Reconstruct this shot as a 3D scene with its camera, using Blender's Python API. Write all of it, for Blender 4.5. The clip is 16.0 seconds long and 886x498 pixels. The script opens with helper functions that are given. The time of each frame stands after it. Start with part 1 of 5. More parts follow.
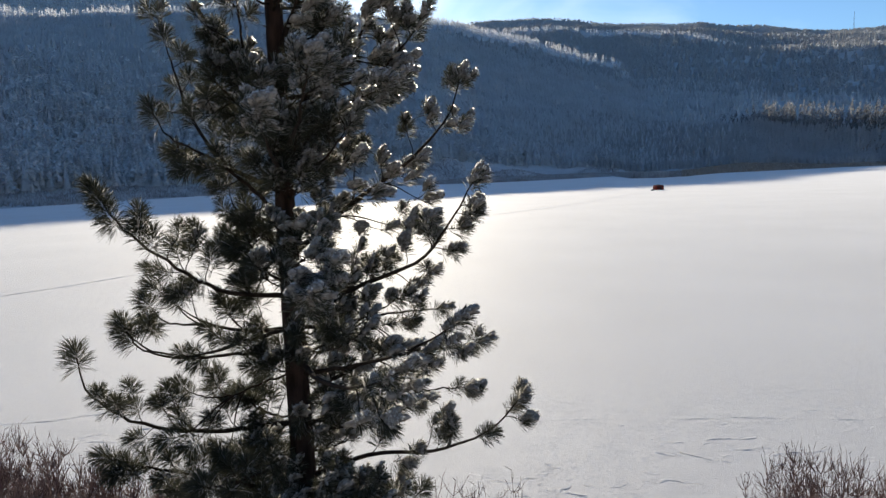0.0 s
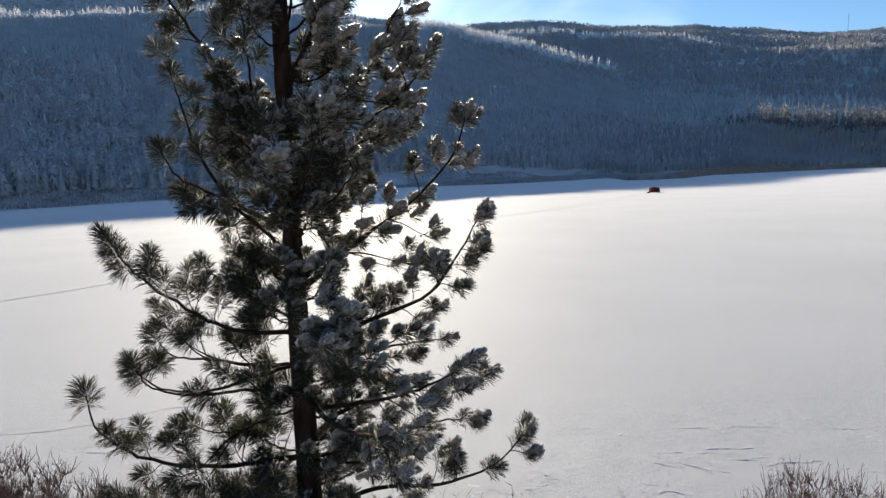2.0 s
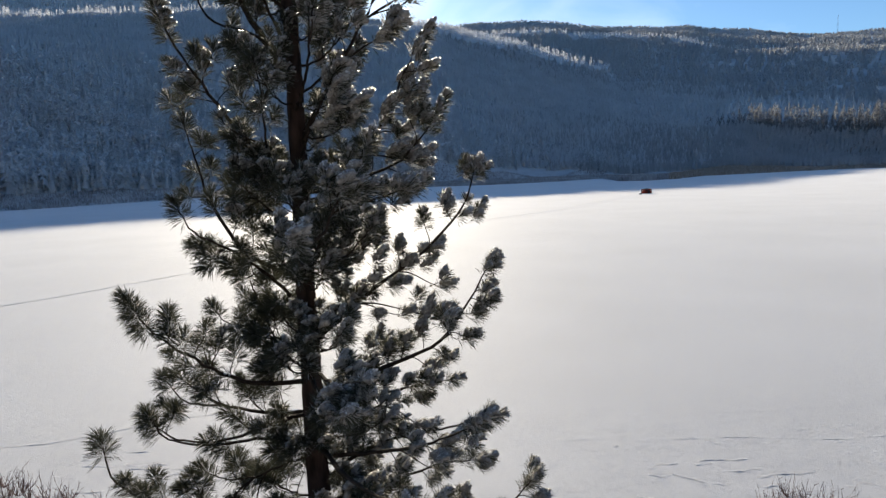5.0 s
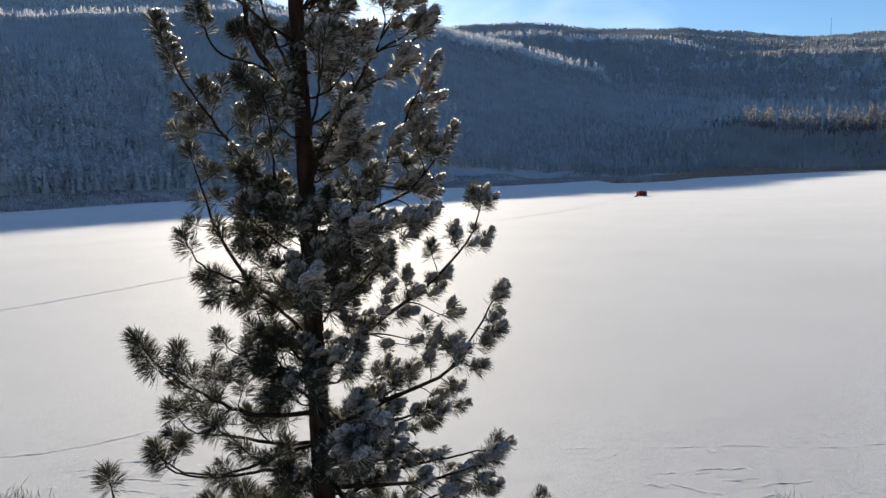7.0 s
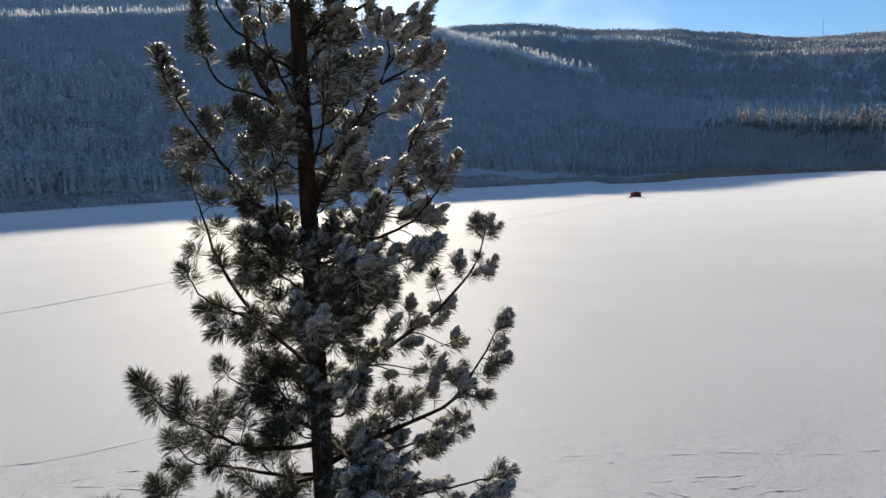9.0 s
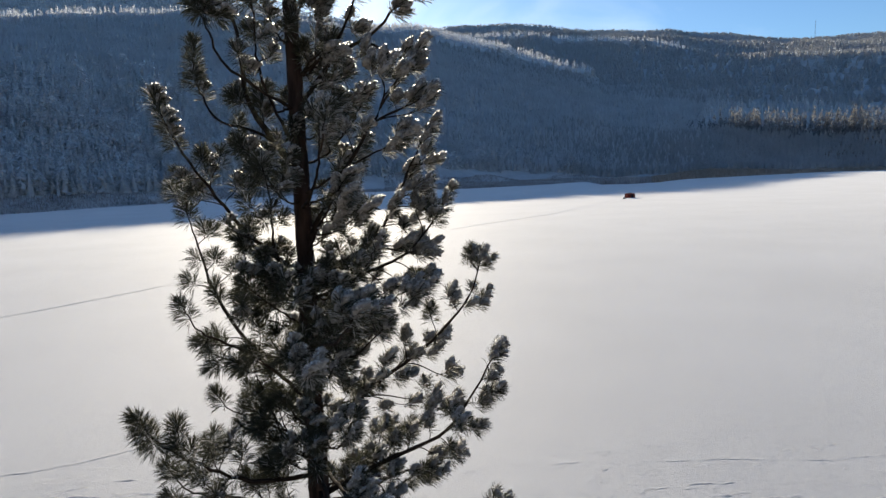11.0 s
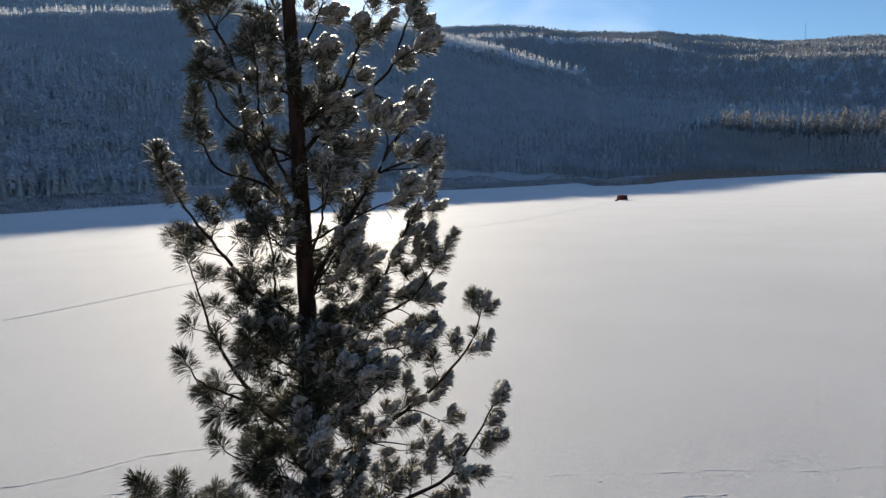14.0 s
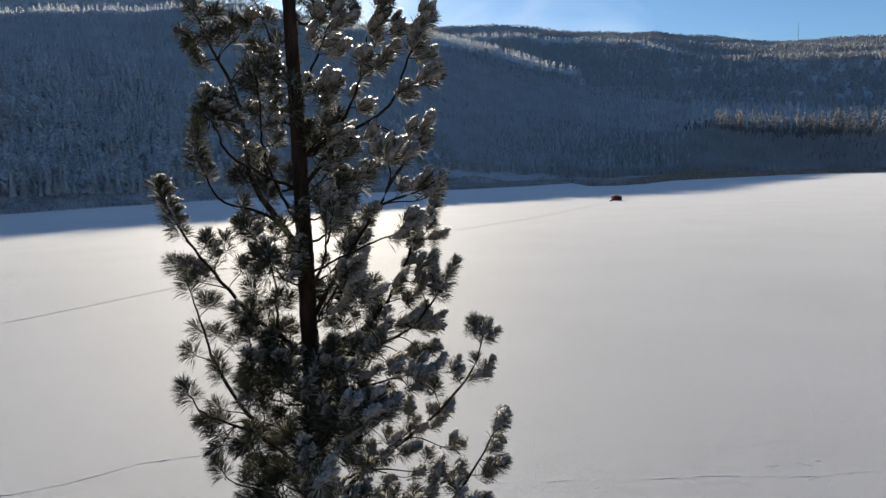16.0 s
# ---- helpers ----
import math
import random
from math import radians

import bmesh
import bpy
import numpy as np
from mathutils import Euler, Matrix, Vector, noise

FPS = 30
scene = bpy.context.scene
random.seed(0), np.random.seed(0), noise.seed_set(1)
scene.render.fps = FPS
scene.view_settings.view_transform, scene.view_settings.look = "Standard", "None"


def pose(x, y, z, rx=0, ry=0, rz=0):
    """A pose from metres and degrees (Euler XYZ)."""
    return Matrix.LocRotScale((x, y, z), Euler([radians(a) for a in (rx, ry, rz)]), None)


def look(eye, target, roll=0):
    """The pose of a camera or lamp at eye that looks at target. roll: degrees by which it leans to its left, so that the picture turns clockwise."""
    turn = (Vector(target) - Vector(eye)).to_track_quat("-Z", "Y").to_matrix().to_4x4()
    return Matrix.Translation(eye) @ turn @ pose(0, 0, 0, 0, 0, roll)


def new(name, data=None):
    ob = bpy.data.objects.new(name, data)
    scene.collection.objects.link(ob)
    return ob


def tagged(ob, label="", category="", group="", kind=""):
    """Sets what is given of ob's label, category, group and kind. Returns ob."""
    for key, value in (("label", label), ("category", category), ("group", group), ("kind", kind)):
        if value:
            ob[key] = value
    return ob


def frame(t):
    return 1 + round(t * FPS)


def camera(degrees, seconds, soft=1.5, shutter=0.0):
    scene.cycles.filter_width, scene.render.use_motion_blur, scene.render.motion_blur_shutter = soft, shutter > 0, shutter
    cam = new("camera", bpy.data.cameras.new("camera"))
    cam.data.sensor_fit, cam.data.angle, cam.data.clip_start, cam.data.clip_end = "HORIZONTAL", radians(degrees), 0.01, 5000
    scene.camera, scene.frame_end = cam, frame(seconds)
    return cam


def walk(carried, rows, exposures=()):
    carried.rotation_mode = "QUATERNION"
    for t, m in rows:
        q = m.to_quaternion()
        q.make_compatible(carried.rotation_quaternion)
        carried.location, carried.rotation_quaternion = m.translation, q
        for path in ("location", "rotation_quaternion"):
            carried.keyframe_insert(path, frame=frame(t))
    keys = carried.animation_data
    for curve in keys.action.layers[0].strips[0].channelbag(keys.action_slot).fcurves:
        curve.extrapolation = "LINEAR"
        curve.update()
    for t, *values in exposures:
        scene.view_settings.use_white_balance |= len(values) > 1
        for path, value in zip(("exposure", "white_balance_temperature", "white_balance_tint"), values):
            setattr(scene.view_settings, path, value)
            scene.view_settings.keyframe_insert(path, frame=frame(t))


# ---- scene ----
cam = camera(71.4, 16.0, soft=1.4)
METRES, EYE, TILT, LEAN, TURN = 8.0, 1.5, 0.0, 0.0, 0.0
PATH = [
    (0, (0.092, 0.204, 12.807), (0.083, 2.188, 12.553), -2.0),
    (0.5, (0.077, 0.198, 12.923), (0.071, 2.181, 12.667), -2.0),
    (1, (0.058, 0.201, 13.037), (0.055, 2.184, 12.78), -2.0),
    (1.5, (0.017, 0.2, 13.151), (0.016, 2.183, 12.895), -2.0),
    (2, (-0.014, 0.175, 13.266), (-0.011, 2.16, 13.016), -2.0),
    (2.5, (-0.059, 0.162, 13.382), (-0.052, 2.146, 13.132), -2.0),
    (3, (-0.099, 0.137, 13.491), (-0.089, 2.121, 13.241), -2.0),
    (3.5, (-0.125, 0.117, 13.602), (-0.111, 2.101, 13.351), -2.0),
    (4, (-0.163, 0.089, 13.72), (-0.145, 2.073, 13.468), -2.0),
    (6.5, (-0.308, 0.097, 14.242), (-0.269, 2.081, 13.994), -1.9),
    (7, (-0.362, 0.137, 14.33), (-0.32, 2.121, 14.083), -1.9),
    (7.5, (-0.404, 0.171, 14.419), (-0.358, 2.155, 14.174), -1.9),
    (8, (-0.437, 0.216, 14.519), (-0.387, 2.2, 14.272), -1.9),
    (8.5, (-0.449, 0.231, 14.615), (-0.394, 2.215, 14.367), -1.9),
    (9, (-0.466, 0.244, 14.709), (-0.406, 2.228, 14.462), -1.9),
    (11.5, (-0.454, 0.222, 15.214), (-0.373, 2.205, 14.968), -1.9),
    (12, (-0.465, 0.229, 15.314), (-0.38, 2.212, 15.067), -1.8),
    (12.5, (-0.492, 0.274, 15.415), (-0.403, 2.257, 15.17), -1.8),
    (13, (-0.507, 0.28, 15.511), (-0.414, 2.263, 15.266), -1.8),
    (13.5, (-0.532, 0.305, 15.617), (-0.435, 2.287, 15.369), -1.8),
    (14, (-0.554, 0.323, 15.712), (-0.453, 2.306, 15.466), -1.8),
    (14.5, (-0.57, 0.341, 15.803), (-0.464, 2.323, 15.56), -1.8),
    (15, (-0.578, 0.34, 15.894), (-0.467, 2.322, 15.651), -1.7),
    (15.5, (-0.598, 0.342, 15.989), (-0.483, 2.323, 15.744), -1.8),
    (16, (-0.631, 0.345, 16.078), (-0.513, 2.326, 15.831), -1.8),
]
walk(cam, [(t, look(eye, target, roll)) for t, eye, target, roll in PATH], exposures=[(0.0, 0.45), (9.0, 0.38), (12.5, 0.3), (14.5, 0.18), (16.0, 0.1)])

# ---- light ----
SUN_AZ, SUN_EL = -9.0, 17.65        # degrees from +y towards +x, and above the horizon
sun_way = Vector((math.sin(radians(SUN_AZ)) * math.cos(radians(SUN_EL)), math.cos(radians(SUN_AZ)) * math.cos(radians(SUN_EL)), math.sin(radians(SUN_EL))))
world = bpy.data.worlds.new("winter_sky")
scene.world = world
world.use_nodes = True
wn = world.node_tree
sky = wn.nodes.new("ShaderNodeTexSky")
sky.sky_type = "NISHITA"
sky.sun_disc = False
sky.sun_elevation, sky.sun_rotation = radians(SUN_EL), radians(SUN_AZ)
sky.air_density, sky.dust_density, sky.ozone_density = 1.0, 0.25, 3.0
tint = wn.nodes.new("ShaderNodeVectorMath")        # a clear, deep blue winter sky
tint.operation = "MULTIPLY"
tint.inputs[1].default_value = (0.79, 0.98, 1.17)
wn.links.new(sky.outputs["Color"], tint.inputs[0])
coord = wn.nodes.new("ShaderNodeTexCoord")
spread = wn.nodes.new("ShaderNodeMapping")
spread.inputs["Scale"].default_value = (2.2, 2.2, 6.0)
wisp = wn.nodes.new("ShaderNodeTexNoise")           # thin high cloud
wisp.inputs["Scale"].default_value, wisp.inputs["Detail"].default_value, wisp.inputs["Distortion"].default_value = 2.0, 7.0, 0.6
wisp_ramp = wn.nodes.new("ShaderNodeMapRange")
wisp_ramp.inputs["From Min"].default_value, wisp_ramp.inputs["From Max"].default_value = 0.5, 0.78
wisp_ramp.inputs["To Max"].default_value = 0.5
veil = wn.nodes.new("ShaderNodeMix")
veil.data_type = "RGBA"
lit = wn.nodes.new("ShaderNodeVectorMath")
lit.operation = "MULTIPLY"
lit.inputs[1].default_value = (2.2, 1.55, 1.2)
wn.links.new(coord.outputs["Generated"], spread.inputs["Vector"])
wn.links.new(spread.outputs["Vector"], wisp.inputs["Vector"])
wn.links.new(wisp.outputs["Fac"], wisp_ramp.inputs["Value"])
wn.links.new(wisp_ramp.outputs["Result"], veil.inputs["Factor"])
wn.links.new(tint.outputs["Vector"], lit.inputs[0])
wn.links.new(tint.outputs["Vector"], veil.inputs["A"])
wn.links.new(lit.outputs["Vector"], veil.inputs["B"])
wn.links.new(veil.outputs["Result"], wn.nodes["Background"].inputs["Color"])
wn.nodes["Background"].inputs["Strength"].default_value = 0.09
sun = new("sun", bpy.data.lights.new("sun", "SUN"))
sun.data.energy, sun.data.angle, sun.data.color = 5.0, radians(0.55), (1.0, 0.88, 0.69)
sun.matrix_world = look(sun_way * 300, (0, 0, 0))

# ---- materials ----


def material(name, colour, rough=0.8, second=None, scale=6.0, detail=6.0, bump=0.0, bump_scale=40.0, spec=0.3, translucent=0.0,
             glow=None, island=0.0, stretch=(1, 1, 1), contrast=(0.35, 0.65), depth=0.02, sheen=0.0, forward=0.0, swell=0.0):
    """Two colours mixed by noise at a broad and a fine scale, fine relief, and optionally light passing through."""
    m = bpy.data.materials.new(name)
    m.use_nodes = True
    nt = m.node_tree
    nodes, links = nt.nodes, nt.links
    bsdf = nodes["Principled BSDF"]
    bsdf.inputs["Roughness"].default_value = rough
    bsdf.inputs["Specular IOR Level"].default_value = spec
    bsdf.inputs["Sheen Weight"].default_value, bsdf.inputs["Sheen Roughness"].default_value = sheen, 0.55
    coord = nodes.new("ShaderNodeTexCoord")
    mapping = nodes.new("ShaderNodeMapping")
    mapping.inputs["Scale"].default_value = stretch
    links.new(coord.outputs["Object"], mapping.inputs["Vector"])
    broad = nodes.new("ShaderNodeTexNoise")
    broad.inputs["Scale"].default_value, broad.inputs["Detail"].default_value = scale, detail
    links.new(mapping.outputs["Vector"], broad.inputs["Vector"])
    ramp = nodes.new("ShaderNodeValToRGB")
    ramp.color_ramp.elements[0].position, ramp.color_ramp.elements[1].position = contrast
    ramp.color_ramp.elements[0].color = (*colour, 1)
    ramp.color_ramp.elements[1].color = (*(second or [c * 1.25 for c in colour]), 1)
    links.new(broad.outputs["Fac"], ramp.inputs["Fac"])
    out = ramp.outputs["Color"]
    if island:
        geo = nodes.new("ShaderNodeNewGeometry")
        span = nodes.new("ShaderNodeMapRange")
        span.inputs["To Min"].default_value, span.inputs["To Max"].default_value = 1 - island, 1 + island
        links.new(geo.outputs["Random Per Island"], span.inputs["Value"])
        mul = nodes.new("ShaderNodeVectorMath")
        mul.operation = "SCALE"
        links.new(out, mul.inputs[0])
        links.new(span.outputs["Result"], mul.inputs["Scale"])
        out = mul.outputs["Vector"]
    links.new(out, bsdf.inputs["Base Color"])
    if bump:
        fine = nodes.new("ShaderNodeTexNoise")
        fine.inputs["Scale"].default_value, fine.inputs["Detail"].default_value = bump_scale, 5.0
        links.new(mapping.outputs["Vector"], fine.inputs["Vector"])
        b = nodes.new("ShaderNodeBump")
        b.inputs["Strength"].default_value, b.inputs["Distance"].default_value = bump, depth
        links.new(fine.outputs["Fac"], b.inputs["Height"])
        links.new(b.outputs["Normal"], bsdf.inputs["Normal"])
        if swell:
            # broader wind ripples under the fine relief
            wind = nodes.new("ShaderNodeTexNoise")
            wind.inputs["Scale"].default_value, wind.inputs["Detail"].default_value, wind.inputs["Distortion"].default_value = 2.2, 7.0, 0.6
            links.new(mapping.outputs["Vector"], wind.inputs["Vector"])
            under = nodes.new("ShaderNodeBump")
            under.inputs["Strength"].default_value, under.inputs["Distance"].default_value = swell, 0.05
            links.new(wind.outputs["Fac"], under.inputs["Height"])
            links.new(under.outputs["Normal"], b.inputs["Normal"])
    if translucent:
        tr = nodes.new("ShaderNodeBsdfTranslucent")
        tint = nodes.new("ShaderNodeMix")
        tint.data_type = "RGBA"
        tint.inputs["Factor"].default_value = 0.5
        links.new(out, tint.inputs["A"])
        tint.inputs["B"].default_value = (*(glow or colour), 1)
        links.new(tint.outputs["Result"], tr.inputs["Color"])
        mix = nodes.new("ShaderNodeMixShader")
        mix.inputs["Fac"].default_value = translucent
        links.new(bsdf.outputs["BSDF"], mix.inputs[1])
        links.new(tr.outputs["BSDF"], mix.inputs[2])
        links.new(mix.outputs["Shader"], nodes["Material Output"].inputs["Surface"])
        if forward:
            # ice crystals pass most of their light on in nearly the same direction
            ice = nodes.new("ShaderNodeBsdfRefraction")
            ice.inputs["Roughness"].default_value, ice.inputs["IOR"].default_value = 0.62, 1.31
            ice.inputs["Color"].default_value = (0.97, 0.97, 0.97, 1)
            both = nodes.new("ShaderNodeMixShader")
            both.inputs["Fac"].default_value = forward
            links.new(mix.outputs["Shader"], both.inputs[1])
            links.new(ice.outputs["BSDF"], both.inputs[2])
            links.new(both.outputs["Shader"], nodes["Material Output"].inputs["Surface"])
    return m


BARK = material("pine_bark", (0.024, 0.017, 0.014), 0.95, (0.078, 0.050, 0.040), 9.0, 9, 1.0, 18.0, 0.12, stretch=(1, 1, 0.25))
TWIG = material("pine_twig_bark", (0.018, 0.013, 0.010), 0.9, (0.05, 0.036, 0.026), 9.0, 5, 0.5, 60.0, 0.15)
NEEDLE = material("pine_needles", (0.045, 0.049, 0.035), 0.65, (0.088, 0.090, 0.064), 3.0, 4, spec=0.15, translucent=0.22, glow=(0.13, 0.13, 0.085), island=0.55)
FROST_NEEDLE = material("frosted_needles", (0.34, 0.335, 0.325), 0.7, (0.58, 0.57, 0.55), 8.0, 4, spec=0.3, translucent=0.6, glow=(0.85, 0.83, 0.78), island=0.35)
# white frost plates that stand in for sunlit snow rims and glints
GLEAM_RIME = material("gleaming_rime_plates", (0.80, 0.80, 0.80), 0.7, (0.88, 0.88, 0.88), 8.0, 4, spec=0.3, translucent=0.85, glow=(0.95, 0.95, 0.94), island=0.1, forward=0.25)
# snow base greyed and warmed to carry its shade; clean snow is whiter
SHADE_GREY_SNOW = material("shade_greyed_clinging_snow", (0.275, 0.254, 0.226), 0.75, (0.54, 0.502, 0.448), 26.0, 8, 1.0, 60.0, 0.3, translucent=0.14, glow=(0.92, 0.89, 0.84), contrast=(0.38, 0.62), forward=0.04)
LAKE_SNOW = material("wind_packed_lake_snow", (0.428, 0.436, 0.446), 0.72, (0.522, 0.53, 0.54), 0.05, 9, 0.9, 26.0, 0.65, contrast=(0.25, 0.75), depth=0.04, sheen=0.50, swell=0.2)
CRUST_SNOW = material("crusted_snow", (0.60, 0.605, 0.61), 0.7, (0.74, 0.745, 0.75), 3.0, 5, 0.5, 18.0, 0.4, sheen=0.40, translucent=0.4, glow=(0.92, 0.92, 0.92))
DRIFT_SNOW = material("drifted_snow", (0.78, 0.79, 0.83), 0.6, (0.86, 0.87, 0.89), 5.0, 5, 0.4, 25.0, 0.4)
BANK = material("snowy_grass_bank", (0.10, 0.075, 0.05), 0.9, (0.70, 0.71, 0.75), 0.55, 9, 0.7, 9.0, 0.2, contrast=(0.46, 0.60), depth=0.08)
HILL = material("snow_dusted_hillside", (0.46, 0.46, 0.455), 0.95, (0.58, 0.58, 0.57), 0.05, 10, 0.0, 1.0, 0.1)
# frost colour raised and evened out to stand in for the missing haze
HAZE_PALE_FOREST = material("haze_pale_frosted_conifers", (0.68, 0.675, 0.66), 0.85, (0.82, 0.815, 0.80), 0.03, 9, spec=0.1, translucent=0.5, glow=(0.84, 0.84, 0.83), island=0.06)
HAZE_SLATE_FOREST = material("haze_slate_frosted_conifers", (0.52, 0.515, 0.50), 0.85, (0.64, 0.63, 0.61), 0.03, 9, spec=0.1, translucent=0.5, glow=(0.72, 0.71, 0.69), island=0.06)
PINE_WOOD = material("dark_conifers", (0.025, 0.038, 0.022), 0.85, (0.07, 0.09, 0.06), 0.05, 7, spec=0.15, island=0.4)
HOAR_FOREST = material("hoar_white_conifers", (0.60, 0.61, 0.62), 0.85, (0.82, 0.83, 0.84), 0.02, 9, spec=0.1, translucent=0.5, glow=(0.94, 0.93, 0.91), island=0.25)
RIMED_FOREST = material("rimed_brown_conifers", (0.19, 0.19, 0.188), 0.85, (0.36, 0.358, 0.352), 0.05, 9, spec=0.1, translucent=0.32, glow=(0.48, 0.475, 0.46), island=0.45)
SHRUB = material("willow_stems", (0.125, 0.074, 0.062), 0.8, (0.25, 0.170, 0.145), 3.0, 5, spec=0.25, island=0.35)
MARSH = material("frosted_marsh_brush", (0.27, 0.255, 0.245), 0.9, (0.46, 0.445, 0.43), 0.05, 6, island=0.3)
REED = material("dry_reeds", (0.24, 0.19, 0.15), 0.9, (0.44, 0.37, 0.30), 0.3, 6, island=0.4)
TENT_RED = material("red_tent_cloth", (0.25, 0.034, 0.022), 0.75, (0.36, 0.058, 0.035), 1.2, 5, 0.3, 5.0, 0.25)
TENT_DARK = material("black_tent_cloth", (0.018, 0.018, 0.020), 0.8, (0.04, 0.035, 0.035), 1.5, 5, 0.3, 5.0, 0.25)
STEEL = material("galvanised_steel", (0.25, 0.26, 0.27), 0.5, (0.35, 0.35, 0.36), 0.5, 4, spec=0.5)

# ---- mesh helpers ----


class Shape:
    """Gathers vertices and faces of one mesh."""

    def __init__(self):
        self.verts, self.faces, self.count = [], [], 0

    def add(self, v, f):
        v = np.asarray(v, float).reshape(-1, 3)
        self.verts.append(v)
        self.faces.append(np.asarray(f, int) + self.count)
        self.count += len(v)

    def mesh(self, name, mat, smooth=False):
        me = bpy.data.meshes.new(name)
        v = np.concatenate(self.verts)
        size = np.concatenate([np.full(len(f), f.shape[1]) for f in self.faces])
        flat = np.concatenate([f.ravel() for f in self.faces])
        me.vertices.add(len(v))
        me.vertices.foreach_set("co", v.astype(np.float32).ravel())
        me.loops.add(len(flat))
        me.loops.foreach_set("vertex_index", flat.astype(np.int32))
        me.polygons.add(len(size))
        me.polygons.foreach_set("loop_start", np.concatenate([[0], np.cumsum(size)[:-1]]).astype(np.int32))
        me.polygons.foreach_set("loop_total", size.astype(np.int32))
        me.polygons.foreach_set("use_smooth", np.full(len(size), smooth))
        me.materials.append(mat)
        me.update(calc_edges=True)
        me.validate()
        return me


def solid(name, shape, mat, parent=None, label="", smooth=False):
    """One mesh object from a Shape; under a thing or a part, where one is given."""
    ob = new(name, shape.mesh(name, mat, smooth))
    if parent:
        ob.parent = parent
    if label:
        ob["label"] = label
    return ob


def part(name, bm, mat, parent, label=""):
    """One mesh object from a bmesh, under a thing or a part."""
    me = bpy.data.meshes.new(name)
    bm.to_mesh(me)
    bm.free()
    me.materials.append(mat)
    ob = new(name, me)
    ob.parent = parent
    if label:
        ob["label"] = label
    return ob


def frames(pts):
    """Directions along a line and two at right angles to it."""
    d = np.gradient(pts, axis=0)
    d /= np.linalg.norm(d, axis=1)[:, None] + 1e-9
    ref = np.where(np.abs(d[:, 2:3]) > 0.9, np.array([[1.0, 0, 0]]), np.array([[0, 0, 1.0]]))
    a = np.cross(d, ref)
    a /= np.linalg.norm(a, axis=1)[:, None] + 1e-9
    return d, a, np.cross(d, a)


def tube(shape, pts, radii, sides=5, rough=0.0):
    """A tapering round rod along a line, closed at its ends."""
    pts, radii = np.asarray(pts, float), np.asarray(radii, float)
    _, a, b = frames(pts)
    ang = np.linspace(0, 2 * np.pi, sides, endpoint=False)
    rr = radii[:, None] * (1 + rough * np.random.uniform(-1, 1, (len(pts), sides)))
    v = pts[:, None] + rr[..., None] * (np.cos(ang)[None, :, None] * a[:, None] + np.sin(ang)[None, :, None] * b[:, None])
    n = len(pts)
    i, j = np.meshgrid(np.arange(n - 1), np.arange(sides), indexing="ij")
    k = (j + 1) % sides
    f = np.stack([i * sides + j, i * sides + k, (i + 1) * sides + k, (i + 1) * sides + j], -1).reshape(-1, 4)
    base = shape.count
    shape.add(v, f)
    shape.faces.append(np.array([np.arange(sides)[::-1] + base, np.arange(sides) + base + (n - 1) * sides]))


def bezier(p0, p1, p2, p3, n):
    s = np.linspace(0, 1, n)[:, None]
    return (1 - s) ** 3 * p0 + 3 * s * (1 - s) ** 2 * p1 + 3 * s * s * (1 - s) * p2 + s ** 3 * p3


def unit(v):
    return v / (np.linalg.norm(v) + 1e-9)


def blob(shape, centre, radii, rough=0.25, rings=5, sides=8, turn=0.0):
    """A lumpy closed heap."""
    th = np.linspace(0, np.pi, rings + 1)[1:-1]
    ph = np.linspace(0, 2 * np.pi, sides, endpoint=False) + turn
    rr = 1 + rough * np.random.uniform(-1, 1, (len(th), sides))
    v = np.stack([np.sin(th)[:, None] * np.cos(ph) * rr, np.sin(th)[:, None] * np.sin(ph) * rr, np.cos(th)[:, None] * rr], -1).reshape(-1, 3)
    v = np.concatenate([v, [[0, 0, 1], [0, 0, -1]]]) * np.asarray(radii) + np.asarray(centre)
    n = len(th)
    i, j = np.meshgrid(np.arange(n - 1), np.arange(sides), indexing="ij")
    k = (j + 1) % sides
    f = np.stack([i * sides + j, (i + 1) * sides + j, (i + 1) * sides + k, i * sides + k], -1).reshape(-1, 4)
    base = shape.count
    shape.add(v, f)
    j = np.arange(sides)
    k = (j + 1) % sides
    top, low = n * sides, n * sides + 1
    shape.faces.append(np.stack([np.full(sides, top), j, k], -1) + base)
    shape.faces.append(np.stack([np.full(sides, low), (n - 1) * sides + k, (n - 1) * sides + j], -1) + base)


# ---- lie of the land ----


def ramp(az, degrees, values):
    return np.interp(az, degrees, values)


def wobble(x, y, size, seed, octaves=4):
    """Smooth rolling noise, about -1 to 1."""
    rng = np.random.RandomState(seed)
    total, amp = np.zeros_like(x), 1.0
    for _ in range(octaves):
        for _ in range(3):
            a, p = rng.uniform(0, 2 * np.pi, 2)
            total += amp / 3 * np.sin((x * np.cos(a) + y * np.sin(a)) * 2 * np.pi / size + p + 1.3 * np.sin((x * np.sin(a) - y * np.cos(a)) * 2.2 / size + p))
        size, amp = size * 0.47, amp * 0.52
    return total


def far_shore(az):
    """Distance of the far shore from the viewpoint, by bearing: a marshy bay and a point in front of the woods."""
    return ramp(az, [-90, -50, -36, -31, -27, -12, -4, 5, 8, 11.6, 14, 15.4, 16.6, 19, 21.5, 23.8, 27, 35, 50, 90], [900, 430, 420, 434, 452, 538, 552, 556, 578, 605, 660, 675, 562, 550, 585, 690, 735, 910, 960, 1100])


def wood_edge(az):
    """Distance of the edge of the woods behind the far shore, by bearing."""
    return ramp(az, [-90, -50, -36, -31, -27, -12, 4, 11, 20, 27, 35, 50, 90], [900, 430, 420, 434, 452, 545, 648, 690, 712, 742, 910, 960, 1100])


